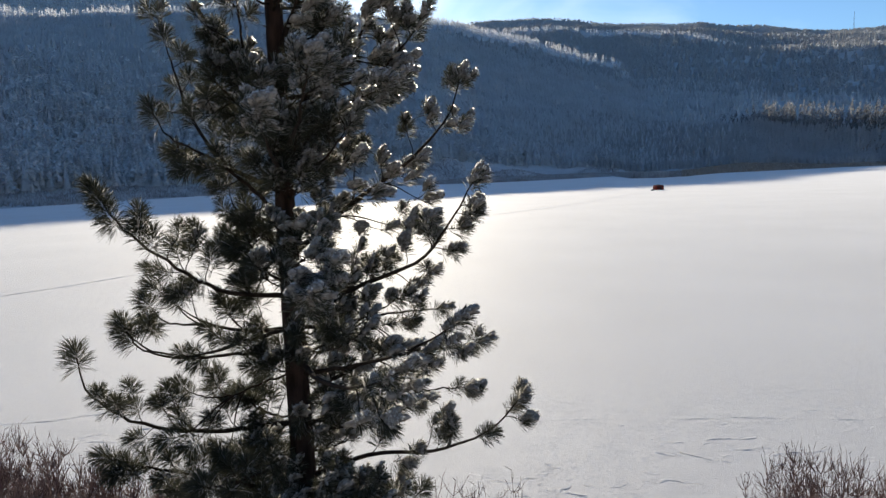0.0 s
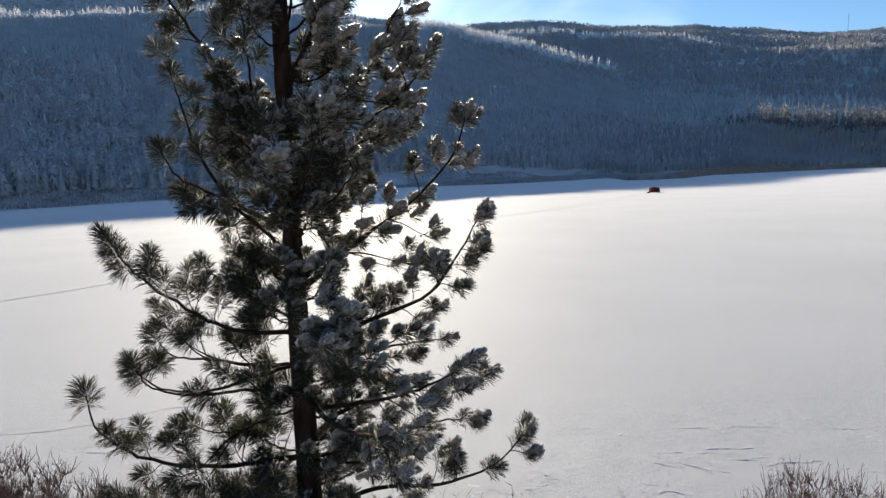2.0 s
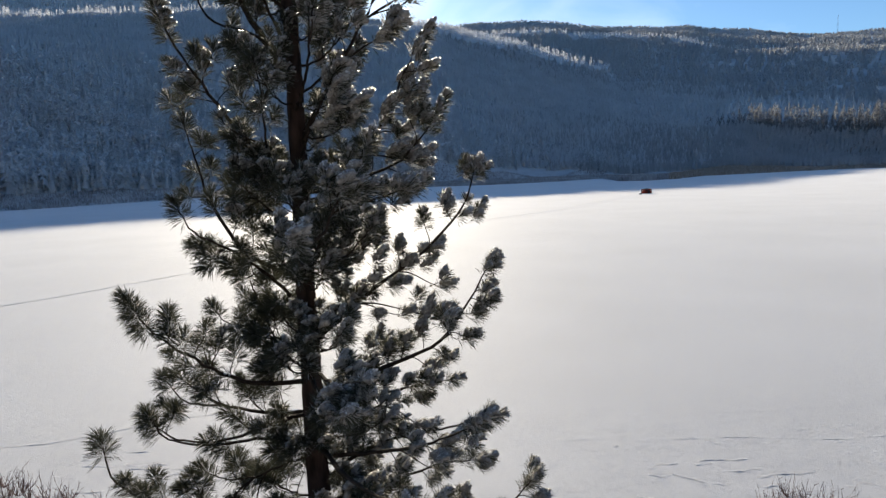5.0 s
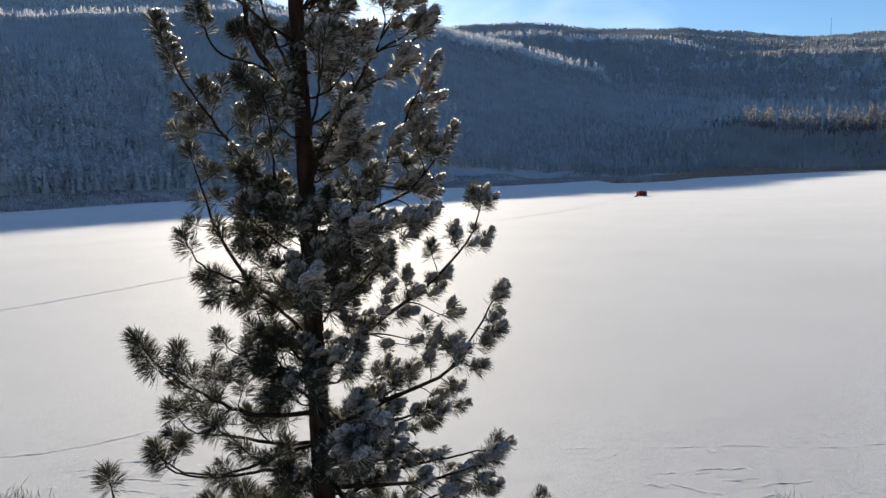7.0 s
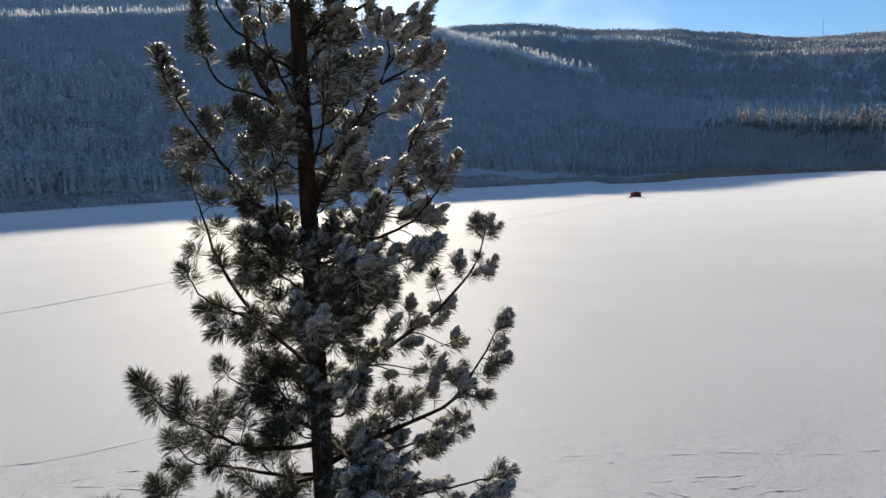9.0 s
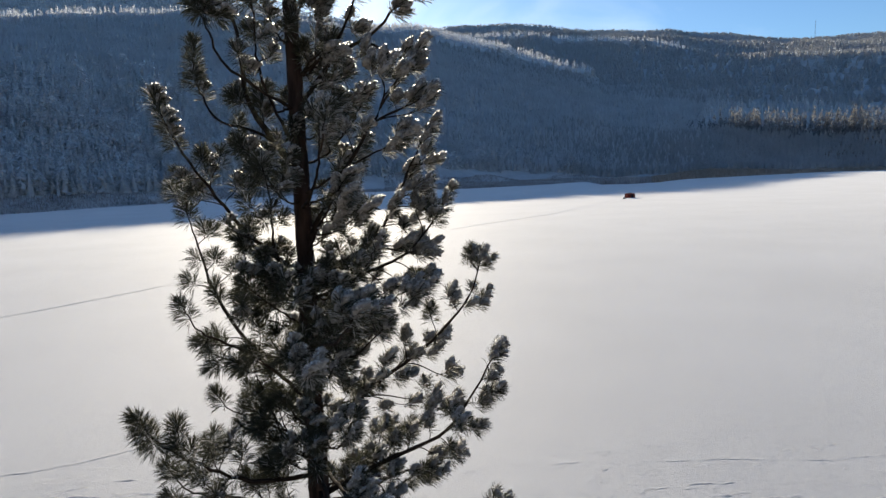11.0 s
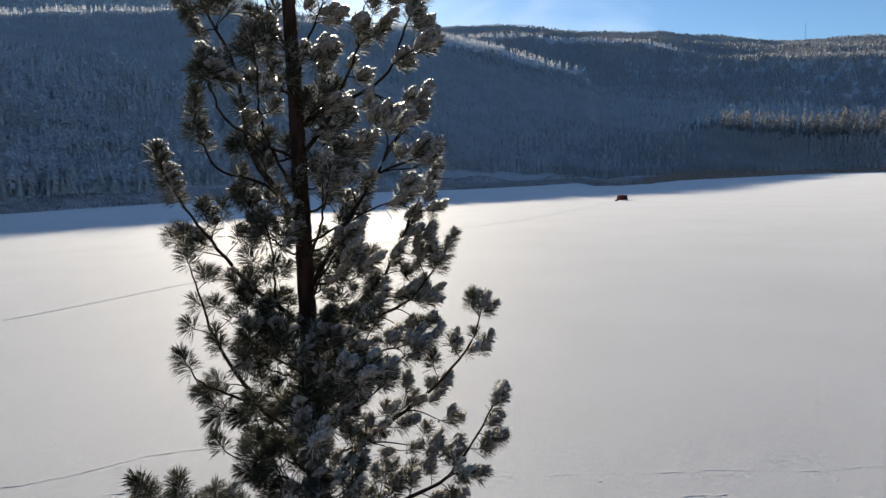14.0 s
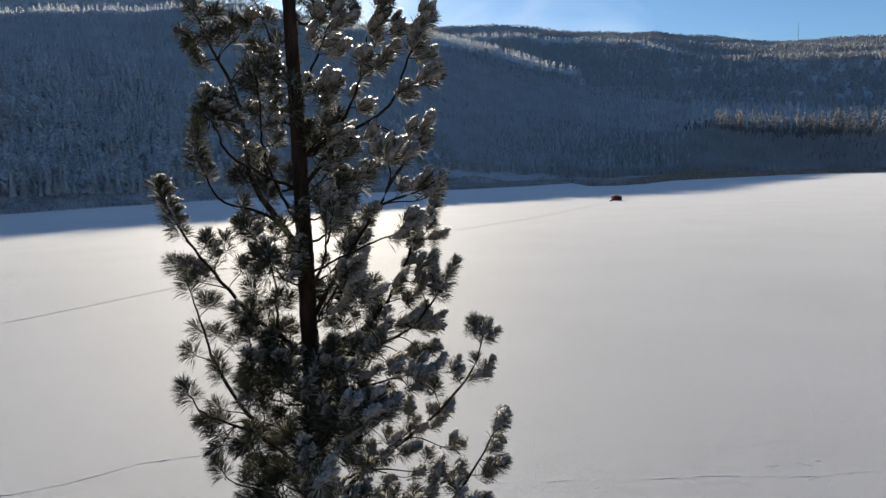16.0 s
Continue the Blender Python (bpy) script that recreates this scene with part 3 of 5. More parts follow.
def cap(f, p, axis, size, snowy):
    """Snow caked over the windward needles: ribs combed one way, which droop and thicken outward, under a thin pad."""
    sweep = unit(0.60 * axis + 0.85 * unit(WINDWARD) + rng.normal(0, 0.14, 3))
    across = unit(np.cross(sweep, UP))
    over = np.cross(across, sweep)
    ribs = int(6 + 9 * snowy)
    for k in range(ribs):
        u = (k + rng.uniform(0.2, 0.8)) / ribs * 2 - 1
        d = unit(sweep + across * u * 0.85 + over * (0.42 * (1 - u * u) - 0.05) + rng.normal(0, 0.05, 3))
        q0, span = p + d * 0.03 + over * 0.006, size * rng.uniform(0.78, 1.02)
        q1 = q0 + d * span - UP * 0.30 * span
        m = (q0 + q1) / 2 + UP * 0.12 * span
        g = rng.uniform(0.011, 0.020) * (0.75 + 0.5 * snowy)
        tube(f.snow, [q0, m, (m + q1) / 2 + UP * 0.013, q1], np.array([0.45, 1.1, 1.3, 0.6]) * g, 4, 0.15)
        n = 9
        s = rng.uniform(0.55, 1.0, (n, 1))
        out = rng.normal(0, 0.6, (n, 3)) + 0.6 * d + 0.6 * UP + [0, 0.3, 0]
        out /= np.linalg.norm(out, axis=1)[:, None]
        rim_gleam_on(f.rime, m + (q1 - m) * (s * 2 - 1) + out * g * 0.9, out, 0.016)
    if snowy > 0.5:
        # a rounded pad that overhangs the ends of the ribs, with lesser lumps on and beside it
        tilt = Matrix(np.stack([sweep, across, over], 1).tolist())
        big = 0.55 + 0.6 * snowy
        heart, reach = p + sweep * size * 0.52 + over * 0.034 - UP * 0.012, np.array([0.105, 0.080, 0.037]) * big * rng.uniform(0.8, 1.2, 3)
        heap(f.snow, heart, reach, tilt)
        # white frost feathers along the pad's upper and outer rim, in place of rim light
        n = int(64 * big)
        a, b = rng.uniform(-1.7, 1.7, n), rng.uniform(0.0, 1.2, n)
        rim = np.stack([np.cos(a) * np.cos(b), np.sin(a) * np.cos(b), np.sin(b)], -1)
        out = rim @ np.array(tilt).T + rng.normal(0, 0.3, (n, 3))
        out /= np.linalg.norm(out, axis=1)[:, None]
        rim_gleam_on(f.rime, heart + (rim * reach) @ np.array(tilt).T * 0.97, out, 0.0165)
        for _ in range(int(2 + 5 * (snowy - 0.4))):
            c = p + sweep * size * rng.uniform(0.35, 0.95) + across * rng.normal(0, 0.055) + over * rng.uniform(0.01, 0.045) - UP * 0.02
            heap(f.snow, c, rng.uniform(0.7, 1.4, 3) * [0.050, 0.044, 0.026], tilt)


def heap(shape, centre, radii, tilt):
    """A lumpy flattened heap, turned by tilt."""
    lump = Shape()
    blob(lump, (0, 0, 0), radii, 0.24, 6, 8, rng.uniform(0, 6))
    v = np.concatenate(lump.verts) @ np.array(tilt).T + centre
    base = shape.count
    shape.verts.append(v)
    shape.count += len(v)
    shape.faces += [f + base for f in lump.faces]


def curve_through(points, n):
    """A smooth line through the given points (Catmull-Rom)."""
    p = np.asarray(points, float)
    p = np.concatenate([[2 * p[0] - p[1]], p, [2 * p[-1] - p[-2]]])
    u = np.linspace(0, len(p) - 3 - 1e-6, n)
    i = u.astype(int)
    s = (u - i)[:, None]
    a, b, c, d = p[i], p[i + 1], p[i + 2], p[i + 3]
    return 0.5 * (2 * b + (c - a) * s + (2 * a - 5 * b + 4 * c - d) * s ** 2 + (3 * b - a - 3 * c + d) * s ** 3)


def limb(root_z, bends, tip, shoots, snowy=0.3, sleeve=0.2, thick=1.0, fill=0.6):
    """A limb from the trunk at root_z over its bends to its tip, with a tufted shoot to each of the given ends.
    Places are east and north of the trunk and above the lake."""
    f = Foliage()
    first = np.array([bends[0][0], bends[0][1], 0.0])
    start = np.array([0, 0, root_z]) + unit(first) * trunk_radius(root_z) * 0.6
    n = 22
    line = curve_through([start, *bends, tip], n)
    line[1:-1] += rng.normal(0, 0.007, (n - 2, 3))
    d, _, _ = frames(line)
    length = np.linalg.norm(np.diff(line, axis=0), axis=1).sum()
    base = (0.012 + 0.0085 * length) * thick
    tube(f.wood, local(line), base + (0.007 - base) * np.linspace(0, 1, n) ** 0.8, 7, 0.10)

    laden = snowy > 0.4
    short = 0.84 if laden or root_z > 13 else 1.0       # needles are shorter under snow and near the top

    def brush(p, way, size, many, long=1.0):
        tuft(f, local(p - way * size), local(p), int(many), rng.uniform(0.19, 0.24) * long * short, float(np.clip(snowy + rng.normal(-0.04, 0.14 if snowy > 0.4 else 0.07), 0, 1)))

    end = unit(line[-1] - line[-4])
    tail = unit(end + 0.15 * UP)
    brush(line[-1] + tail * (0.06 + 0.25 * (sleeve - 0.2)), tail, sleeve * 1.25, 480 + 1000 * max(0, sleeve - 0.2) / 0.3, 1.14)
    for p in shoots:
        p = np.asarray(p, float)
        gap = p - line
        cost = np.linalg.norm(gap, axis=1) - 0.5 * np.einsum("ij,ij->i", gap, d) + 0.15 * np.maximum(0, line[:, 2] - p[2])
        i = int(np.argmin(cost[2:-1])) + 2
        q = line[i]
        span = np.linalg.norm(p - q)
        out = unit(np.array([p[0], p[1], 0]))
        way = unit(0.9 * (p - q) / (span + 1e-6) + 0.55 * UP + 0.25 * out + rng.normal(0, 0.15, 3))
        twig = bezier(q, q + (0.55 * d[i] + 0.45 * unit(p - q) - 0.15 * UP) * span * 0.45, p - way * span * 0.38, p, 9)
        g = 0.0048 + 0.0085 * span
        tube(f.wood, local(twig), np.linspace(g, 0.004, 9), 5)
        brush(p + way * 0.03, way, rng.uniform(0.15, 0.24), rng.uniform(260, 340))
        for _ in range((rng.uniform() < fill) + (laden and rng.uniform() < 0.5) if span > 0.18 else 0):
            # a lesser shoot off the same twig
            j = rng.randint(3, 7)
            w2 = unit(unit(twig[j + 1] - twig[j]) + rng.normal(0, 0.6, 3) + 0.3 * UP)
            l2 = rng.uniform(0.10, 0.22)
            small = bezier(twig[j], twig[j] + w2 * l2 * 0.5 - UP * 0.02, twig[j] + w2 * l2 * 0.8, twig[j] + w2 * l2 + UP * l2 * 0.3, 5)
            tube(f.wood, local(small), np.linspace(0.0052, 0.004, 5), 4)
            brush(small[-1], unit(small[-1] - small[-2]), rng.uniform(0.10, 0.16), rng.uniform(230, 300))
    ob = solid("limb", f.wood, TWIG, pine, smooth=True)
    tagged(solid("needles", f.green, NEEDLE, ob, "dark green long needles"), kind="stuff")
    if f.frost.count:
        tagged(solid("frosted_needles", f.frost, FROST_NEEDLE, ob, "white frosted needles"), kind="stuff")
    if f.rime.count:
        tagged(solid("rime", f.rime, GLEAM_RIME, ob, "white rime plates for sunlit snow rims"), kind="stuff")
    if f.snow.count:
        tagged(solid("snow", f.snow, SHADE_GREY_SNOW, ob, "clinging snow with its shade in the grey", smooth=True), kind="stuff")
    return ob


def inner_limb(z, bearing, span, rise, snowy, many=7):
    """A lesser limb at a bearing from east, with shoots along its outer half."""
    a = radians(bearing)
    out = np.array([math.cos(a), math.sin(a), 0])
    side = np.array([-out[1], out[0], 0])
    tip = out * span + UP * (z + rise)
    bends = [out * span * s + UP * (z + rise * s ** 1.5 - 0.10 * math.sin(math.pi * s)) for s in (0.3, 0.58, 0.82)]
    shoots = []
    for k in range(many):
        s = 0.30 + 0.65 * (k + rng.uniform(0, 1)) / many
        shoots.append(out * span * s + UP * (z + rise * s ** 1.5 + rng.uniform(-0.08, 0.30)) + side * (1 if k % 2 else -1) * rng.uniform(0.10, 0.38))
    limb(z, bends, tip, shoots, snowy, thick=0.8, fill=0.5)


build_trunk()
# west side, from below
limb(8.62, [(-0.63, -0.23, 8.91), (-1.21, -0.48, 9.18), (-1.68, -0.72, 9.44)], (-2.02, -0.9, 9.65), [(-1.95, -0.8, 9.55), (-1.72, -0.95, 9.51), (-1.73, -0.58, 9.48), (-1.56, -0.42, 9.46), (-1.29, -0.6, 9.29), (-1.5, -0.75, 9.29), (-1.11, -0.68, 9.45), (-0.83, -0.59, 9.5), (-1.92, -1.0, 9.5), (-0.8, -0.04, 9.02)], 0.22)
limb(8.30, [(-0.47, -0.08, 8.44), (-0.9, -0.16, 8.6), (-1.26, -0.24, 8.76)], (-1.52, -0.3, 8.88), [(-1.64, -0.34, 8.99), (-1.45, -0.15, 8.79), (-1.17, -0.09, 8.91), (-0.88, -0.12, 8.75), (-0.73, -0.07, 8.96), (-1.44, -0.04, 8.57), (-0.48, -0.17, 8.93)], 0.30)
limb(9.64, [(-0.94, -0.14, 9.61), (-1.81, -0.28, 9.76), (-2.4, -0.41, 10.2)], (-2.5, -0.5, 10.76), [(-1.87, -0.54, 10.35), (-1.95, -0.31, 10.04), (-1.47, -0.43, 10.27), (-1.61, -0.41, 10.08), (-1.42, -0.3, 9.86), (-1.04, -0.27, 9.82), (-2.21, -0.5, 10.2), (-2.13, -0.39, 10.09), (-1.99, -0.28, 9.6), (-0.97, -0.01, 9.9), (-0.55, -0.12, 9.71)], 0.12)
limb(10.29, [(-0.44, -0.03, 10.19), (-0.84, -0.06, 10.04), (-1.2, -0.08, 10.05)], (-1.44, -0.1, 10.18), [(-1.04, -0.09, 10.27), (-1.16, 0.1, 10.06), (-0.73, 0.17, 9.9), (-0.46, 0.08, 10.2), (-1.32, -0.9, 9.85), (-1.11, -0.8, 9.72), (-0.87, -0.5, 9.46)], 0.15, thick=0.70)
limb(10.51, [(-0.63, -0.16, 10.62), (-1.21, -0.33, 10.63), (-1.69, -0.48, 10.78)], (-1.85, -0.58, 11.1), [(-1.23, -0.48, 10.73), (-1.25, -0.1, 10.65), (-0.57, -0.36, 10.8), (-0.39, -0.05, 10.62), (-0.48, -0.29, 10.48)], 0.12)
limb(10.87, [(-0.68, 0.18, 10.82), (-1.32, 0.35, 10.88), (-1.85, 0.49, 10.9)], (-2.15, 0.6, 11.17), [(-2.03, 0.3, 10.95), (-1.58, -0.3, 11.52), (-1.82, 0.1, 11.66), (-1.5, 0.45, 11.41), (-0.9, 0.08, 11.19), (-0.77, 0.37, 11.02), (-0.95, 0.09, 11.29), (-0.54, 0.28, 10.9), (-0.45, -0.05, 11.28)], 0.12)
limb(11.31, [(-0.66, -0.42, 11.46), (-1.11, -0.83, 11.87), (-1.39, -1.21, 12.3)], (-1.48, -1.5, 12.66), [(-1.34, -0.96, 12.35), (-1.15, -1.12, 12.21), (-0.98, -0.87, 12.25), (-1.13, -0.65, 12.03), (-0.86, -0.71, 12.1), (-0.77, -0.58, 11.91), (-0.96, -0.69, 11.59), (-1.03, -0.91, 11.54), (-1.28, -0.73, 11.79), (-0.54, -0.16, 11.53)], 0.28, sleeve=0.42)
limb(11.44, [(-0.39, 0.12, 11.69), (-0.62, 0.28, 12.09), (-0.78, 0.4, 12.45)], (-0.89, 0.5, 12.72), [(-0.6, 0.44, 12.23), (-0.6, 0.25, 11.95), (-0.86, 0.25, 12.41), (-0.47, 0.48, 12.13), (-0.68, 0.02, 11.93), (-0.31, 0.44, 12.19), (-0.43, -0.07, 11.54)], 0.15, thick=0.70)
limb(11.71, [(-0.47, 0.21, 11.83), (-0.88, 0.45, 11.94), (-1.25, 0.64, 11.96)], (-1.47, 0.8, 12.11), [(-1.08, 0.73, 12.05), (-0.96, 0.64, 12.2), (-0.77, 0.64, 11.98), (-0.56, 0.31, 12.32), (-0.99, 0.29, 11.92), (-0.7, 0.3, 11.55), (-0.62, 0.2, 11.31), (-0.86, 0.27, 11.82)], 0.12, thick=0.70)
limb(12.29, [(-0.43, -0.08, 12.71), (-0.85, -0.17, 13.07), (-1.25, -0.24, 13.29)], (-1.42, -0.3, 13.61), [(-1.33, -0.06, 13.11), (-1.15, -0.16, 13.0), (-1.09, -0.37, 12.91), (-0.8, -0.34, 12.92), (-0.63, -0.34, 13.06), (-0.86, 0.1, 12.69), (-0.52, 0.16, 12.66), (-0.45, 0.07, 12.38), (-0.55, -0.26, 13.31)], 0.22)
limb(12.63, [(-0.79, 0.24, 12.97), (-1.27, 0.48, 13.6), (-1.53, 0.69, 14.23)], (-1.7, 0.84, 14.72), [(-1.78, 0.93, 13.75), (-1.63, 0.87, 14.06), (-1.26, 0.5, 14.09), (-1.42, 0.9, 14.43), (-1.27, 0.44, 13.73), (-1.23, 0.44, 13.58), (-1.09, 0.72, 13.95), (-0.91, 0.27, 13.39), (-1.63, 0.64, 14.98), (-1.36, 0.59, 13.07), (-1.25, -0.1, 13.15)], 0.22)
limb(13.92, [(-0.55, -0.2, 14.4), (-0.91, -0.43, 14.97), (-1.19, -0.64, 15.48)], (-1.3, -0.8, 15.89), [(-1.01, -0.42, 15.4), (-0.78, -0.51, 15.4), (-0.93, -0.47, 15.26), (-0.66, -0.3, 15.08), (-1.15, -0.74, 15.16), (-1.25, -0.29, 14.96), (-0.79, -0.07, 14.46), (-0.68, -0.25, 14.38), (-1.11, -0.37, 15.03), (-0.46, -0.28, 14.19), (-0.62, -0.08, 14.56)], 0.34, sleeve=0.50)
limb(15.22, [(-0.57, 0.08, 16.04), (-0.68, 0.17, 16.97), (-1.03, 0.24, 17.7)], (-1.25, 0.3, 18.27), [(-1.44, 0.6, 17.9), (-1.37, 0.6, 17.73), (-1.28, 0.6, 17.59), (-0.96, 0.43, 18.1), (-0.93, 0.02, 17.74), (-0.74, 0.03, 17.75), (-0.58, 0.24, 17.92), (-0.53, 0.17, 17.57), (-0.63, 0.22, 17.33), (-0.55, 0.17, 16.92)], 0.36, sleeve=0.40, thick=1.10)
limb(15.22, [(-0.41, -0.03, 15.64), (-0.91, -0.06, 15.83), (-1.11, -0.08, 16.24)], (-1.13, -0.1, 16.59), [(-1.13, -0.02, 16.33), (-1.06, -0.06, 16.18), (-0.67, -0.05, 15.79), (-0.63, 0.01, 15.63), (-0.73, 0.08, 15.5), (-0.34, -0.19, 15.88)], 0.34, sleeve=0.42, thick=0.80)
limb(15.93, [(-0.31, -0.49, 16.11), (-0.53, -0.97, 16.32), (-0.54, -1.39, 16.56)], (-0.51, -1.7, 16.75), [(-0.42, -1.45, 16.83), (-0.44, -1.73, 16.67), (-0.34, -1.68, 16.61), (-0.52, -1.79, 16.66), (-0.45, -0.73, 16.47)], 0.42, thick=0.80)
limb(17.15, [(-0.15, -0.09, 17.43), (-0.23, -0.17, 17.7), (-0.3, -0.24, 17.94)], (-0.39, -0.3, 18.1), [(-0.38, -0.43, 17.76), (-0.25, -0.13, 17.89), (-0.16, -0.04, 17.66), (-0.33, -0.3, 17.55), (-0.28, 0.15, 17.44)], 0.40, thick=0.70)
limb(15.49, [(-0.23, -0.21, 15.97), (-0.32, -0.44, 16.44), (-0.27, -0.64, 16.85)], (-0.26, -0.8, 17.15), [(-0.33, -0.6, 17.05), (-0.09, -0.76, 17.15), (-0.22, -0.59, 16.64), (-0.41, -0.75, 17.05), (-0.15, -0.48, 16.48), (-0.43, -0.48, 16.33)], 0.38, thick=0.80)
limb(13.95, [(-0.31, -0.19, 14.21), (-0.26, -0.46, 14.63), (-0.22, -0.71, 14.98)], (-0.23, -0.9, 15.24), [(-0.33, -0.78, 15.08), (-0.51, -0.58, 14.85), (-0.06, -0.87, 15.0), (-0.71, -0.61, 14.61), (-0.67, -0.38, 14.4), (-0.31, -0.72, 14.66), (-0.17, -0.39, 14.65)], 0.34, thick=0.80)
limb(13.25, [(-0.2, -0.17, 13.43), (-0.37, -0.34, 13.61), (-0.49, -0.49, 13.78)], (-0.58, -0.6, 13.9), [(-0.72, -0.37, 13.74), (-0.5, -0.39, 13.72), (-0.36, -0.42, 13.86), (-0.58, -0.56, 14.01), (-0.46, -0.36, 13.52), (-0.29, -0.34, 13.32), (-0.68, -0.58, 13.53)], 0.22, thick=0.80)
limb(10.88, [(-0.6, -0.13, 10.77), (-1.14, -0.28, 10.64), (-1.59, -0.41, 10.76)], (-1.86, -0.5, 10.99), [(-1.71, -0.3, 11.02), (-1.12, -0.29, 10.57), (-0.98, 0.03, 10.78), (-0.71, -0.19, 10.77), (-0.41, -0.18, 10.97), (-1.11, 0.01, 10.91)], 0.15)
# towards the viewer
limb(12.95, [(0.11, -0.67, 12.93), (0.22, -1.3, 13.02), (0.31, -1.84, 13.19)], (0.38, -2.25, 13.35), [(0.2, -1.83, 13.34), (0.38, -2.13, 13.2), (0.17, -1.83, 13.48), (0.43, -2.13, 13.42)], 0.58)
limb(13.15, [(0.24, -0.59, 13.18), (0.47, -1.14, 13.34), (0.66, -1.62, 13.59)], (0.8, -1.97, 13.81), [(0.62, -1.55, 13.75), (0.95, -1.85, 13.81), (1.04, -1.55, 13.81), (0.62, -1.85, 13.91), (0.8, -1.55, 13.7)], 0.58)
limb(11.55, [(0.28, -0.63, 11.54), (0.53, -1.22, 11.64), (0.75, -1.72, 11.82)], (0.92, -2.1, 12.0), [(0.78, -1.68, 11.93), (0.9, -1.98, 11.82), (0.73, -1.68, 12.05), (0.83, -1.98, 11.77)], 0.58)
limb(11.35, [(0.23, -0.69, 11.33), (0.44, -1.33, 11.42), (0.62, -1.89, 11.58)], (0.76, -2.3, 11.74), [(0.56, -1.88, 11.74), (0.78, -2.18, 11.66), (0.62, -1.88, 11.51), (0.57, -2.18, 11.68)], 0.58)
limb(10.50, [(0.44, -0.9, 10.53), (0.85, -1.74, 10.71), (1.2, -2.46, 10.96)], (1.47, -3.0, 11.19), [(1.27, -2.58, 10.99), (1.49, -2.88, 11.03), (1.16, -2.58, 10.68), (1.44, -2.88, 10.76), (1.55, -2.58, 10.82), (1.65, -2.88, 11.1)], 0.58)
limb(11.10, [(0.17, -0.6, 11.13), (0.33, -1.16, 11.31), (0.46, -1.64, 11.57)], (0.57, -2.0, 11.81), [(0.4, -1.58, 11.58), (0.63, -1.88, 11.73), (0.66, -1.58, 11.46)], 0.58)
limb(14.75, [(0.15, -0.36, 14.84), (0.3, -0.7, 15.1), (0.42, -0.98, 15.44)], (0.52, -1.2, 15.74), [(0.38, -0.78, 15.85), (0.55, -1.08, 15.62), (0.4, -0.78, 15.57)], 0.70)
# east side, from below
limb(11.84, [(0.77, 0.12, 12.41), (1.5, 0.23, 12.91), (2.03, 0.33, 13.46)], (2.22, 0.4, 13.99), [(2.1, 0.63, 13.97), (2.32, 0.37, 13.95), (2.29, 0.58, 13.46), (1.82, 0.22, 13.45), (2.04, 0.38, 13.37), (1.53, 0.08, 13.36), (1.68, 0.36, 12.98), (1.56, 0.47, 12.73), (1.18, 0.18, 12.51), (1.31, 0.12, 12.8), (1.16, 0.35, 13.0), (0.99, -0.6, 12.98), (1.78, 0.33, 12.43), (1.24, 0.31, 12.09), (1.5, 0.42, 12.11), (0.58, -0.17, 12.11)], 0.62)
limb(11.03, [(0.84, 0.11, 11.38), (1.63, 0.21, 11.67), (2.09, 0.29, 12.22)], (2.36, 0.35, 12.69), [(2.45, 0.49, 12.65), (2.36, 0.46, 12.37), (2.3, 0.15, 12.24), (2.18, 0.24, 12.07), (2.11, 0.07, 11.8), (1.84, -0.9, 12.3), (1.76, -0.5, 12.18), (1.82, 0.4, 11.93), (1.57, 0.22, 12.18), (1.45, 0.13, 11.91), (1.8, 0.04, 11.53), (1.56, 0.41, 11.33), (1.22, 0.17, 11.76), (0.87, 0.12, 11.86), (0.98, 0.35, 11.59)], 0.60, thick=1.15)
limb(10.87, [(0.54, 0.47, 10.8), (1.06, 0.91, 10.82), (1.51, 1.25, 10.77)], (1.87, 1.5, 10.72), [(1.31, 1.1, 10.6), (1.45, 1.03, 10.7), (1.13, 0.69, 10.72), (0.86, 0.86, 10.35), (0.58, 0.78, 10.96), (0.77, 0.47, 10.64)], 0.42)
limb(10.55, [(0.44, 0.06, 10.66), (0.81, 0.12, 10.87), (1.11, 0.16, 11.06)], (1.36, 0.2, 11.19), [(1.39, 0.22, 10.54), (1.55, 0.35, 10.49), (1.22, 0.36, 10.42), (0.93, -0.03, 11.23), (1.21, 0.06, 11.2), (1.57, 0.1, 11.17)], 0.50, thick=0.80)
limb(9.90, [(0.66, 0.2, 10.26), (1.35, 0.36, 10.38), (1.95, 0.5, 10.41)], (2.41, 0.6, 10.45), [(2.34, 0.6, 10.56), (2.22, 0.72, 10.31), (2.12, 0.34, 10.38), (1.67, 0.49, 10.19), (1.22, 0.2, 10.17), (0.86, 0.17, 10.27)], 0.55)
limb(10.29, [(0.68, -0.4, 10.47), (1.29, -0.79, 10.7), (1.76, -1.13, 10.98)], (2.07, -1.4, 11.25), [(1.92, -1.3, 11.13), (1.97, -1.46, 11.0), (1.75, -0.92, 10.83), (1.59, -1.14, 10.71), (1.78, -0.92, 10.63), (1.6, -0.83, 10.45), (1.34, -1.03, 10.81), (1.17, -0.66, 10.42)], 0.72)
limb(9.60, [(0.67, 0.31, 9.63), (1.29, 0.56, 9.72), (1.84, 0.76, 9.74)], (2.25, 0.9, 9.69), [(2.09, 0.9, 9.75), (2.3, 1.01, 9.55), (1.65, 0.57, 9.67), (1.47, 0.77, 9.48), (1.1, 0.44, 9.44), (0.74, 0.26, 9.69)], 0.50)
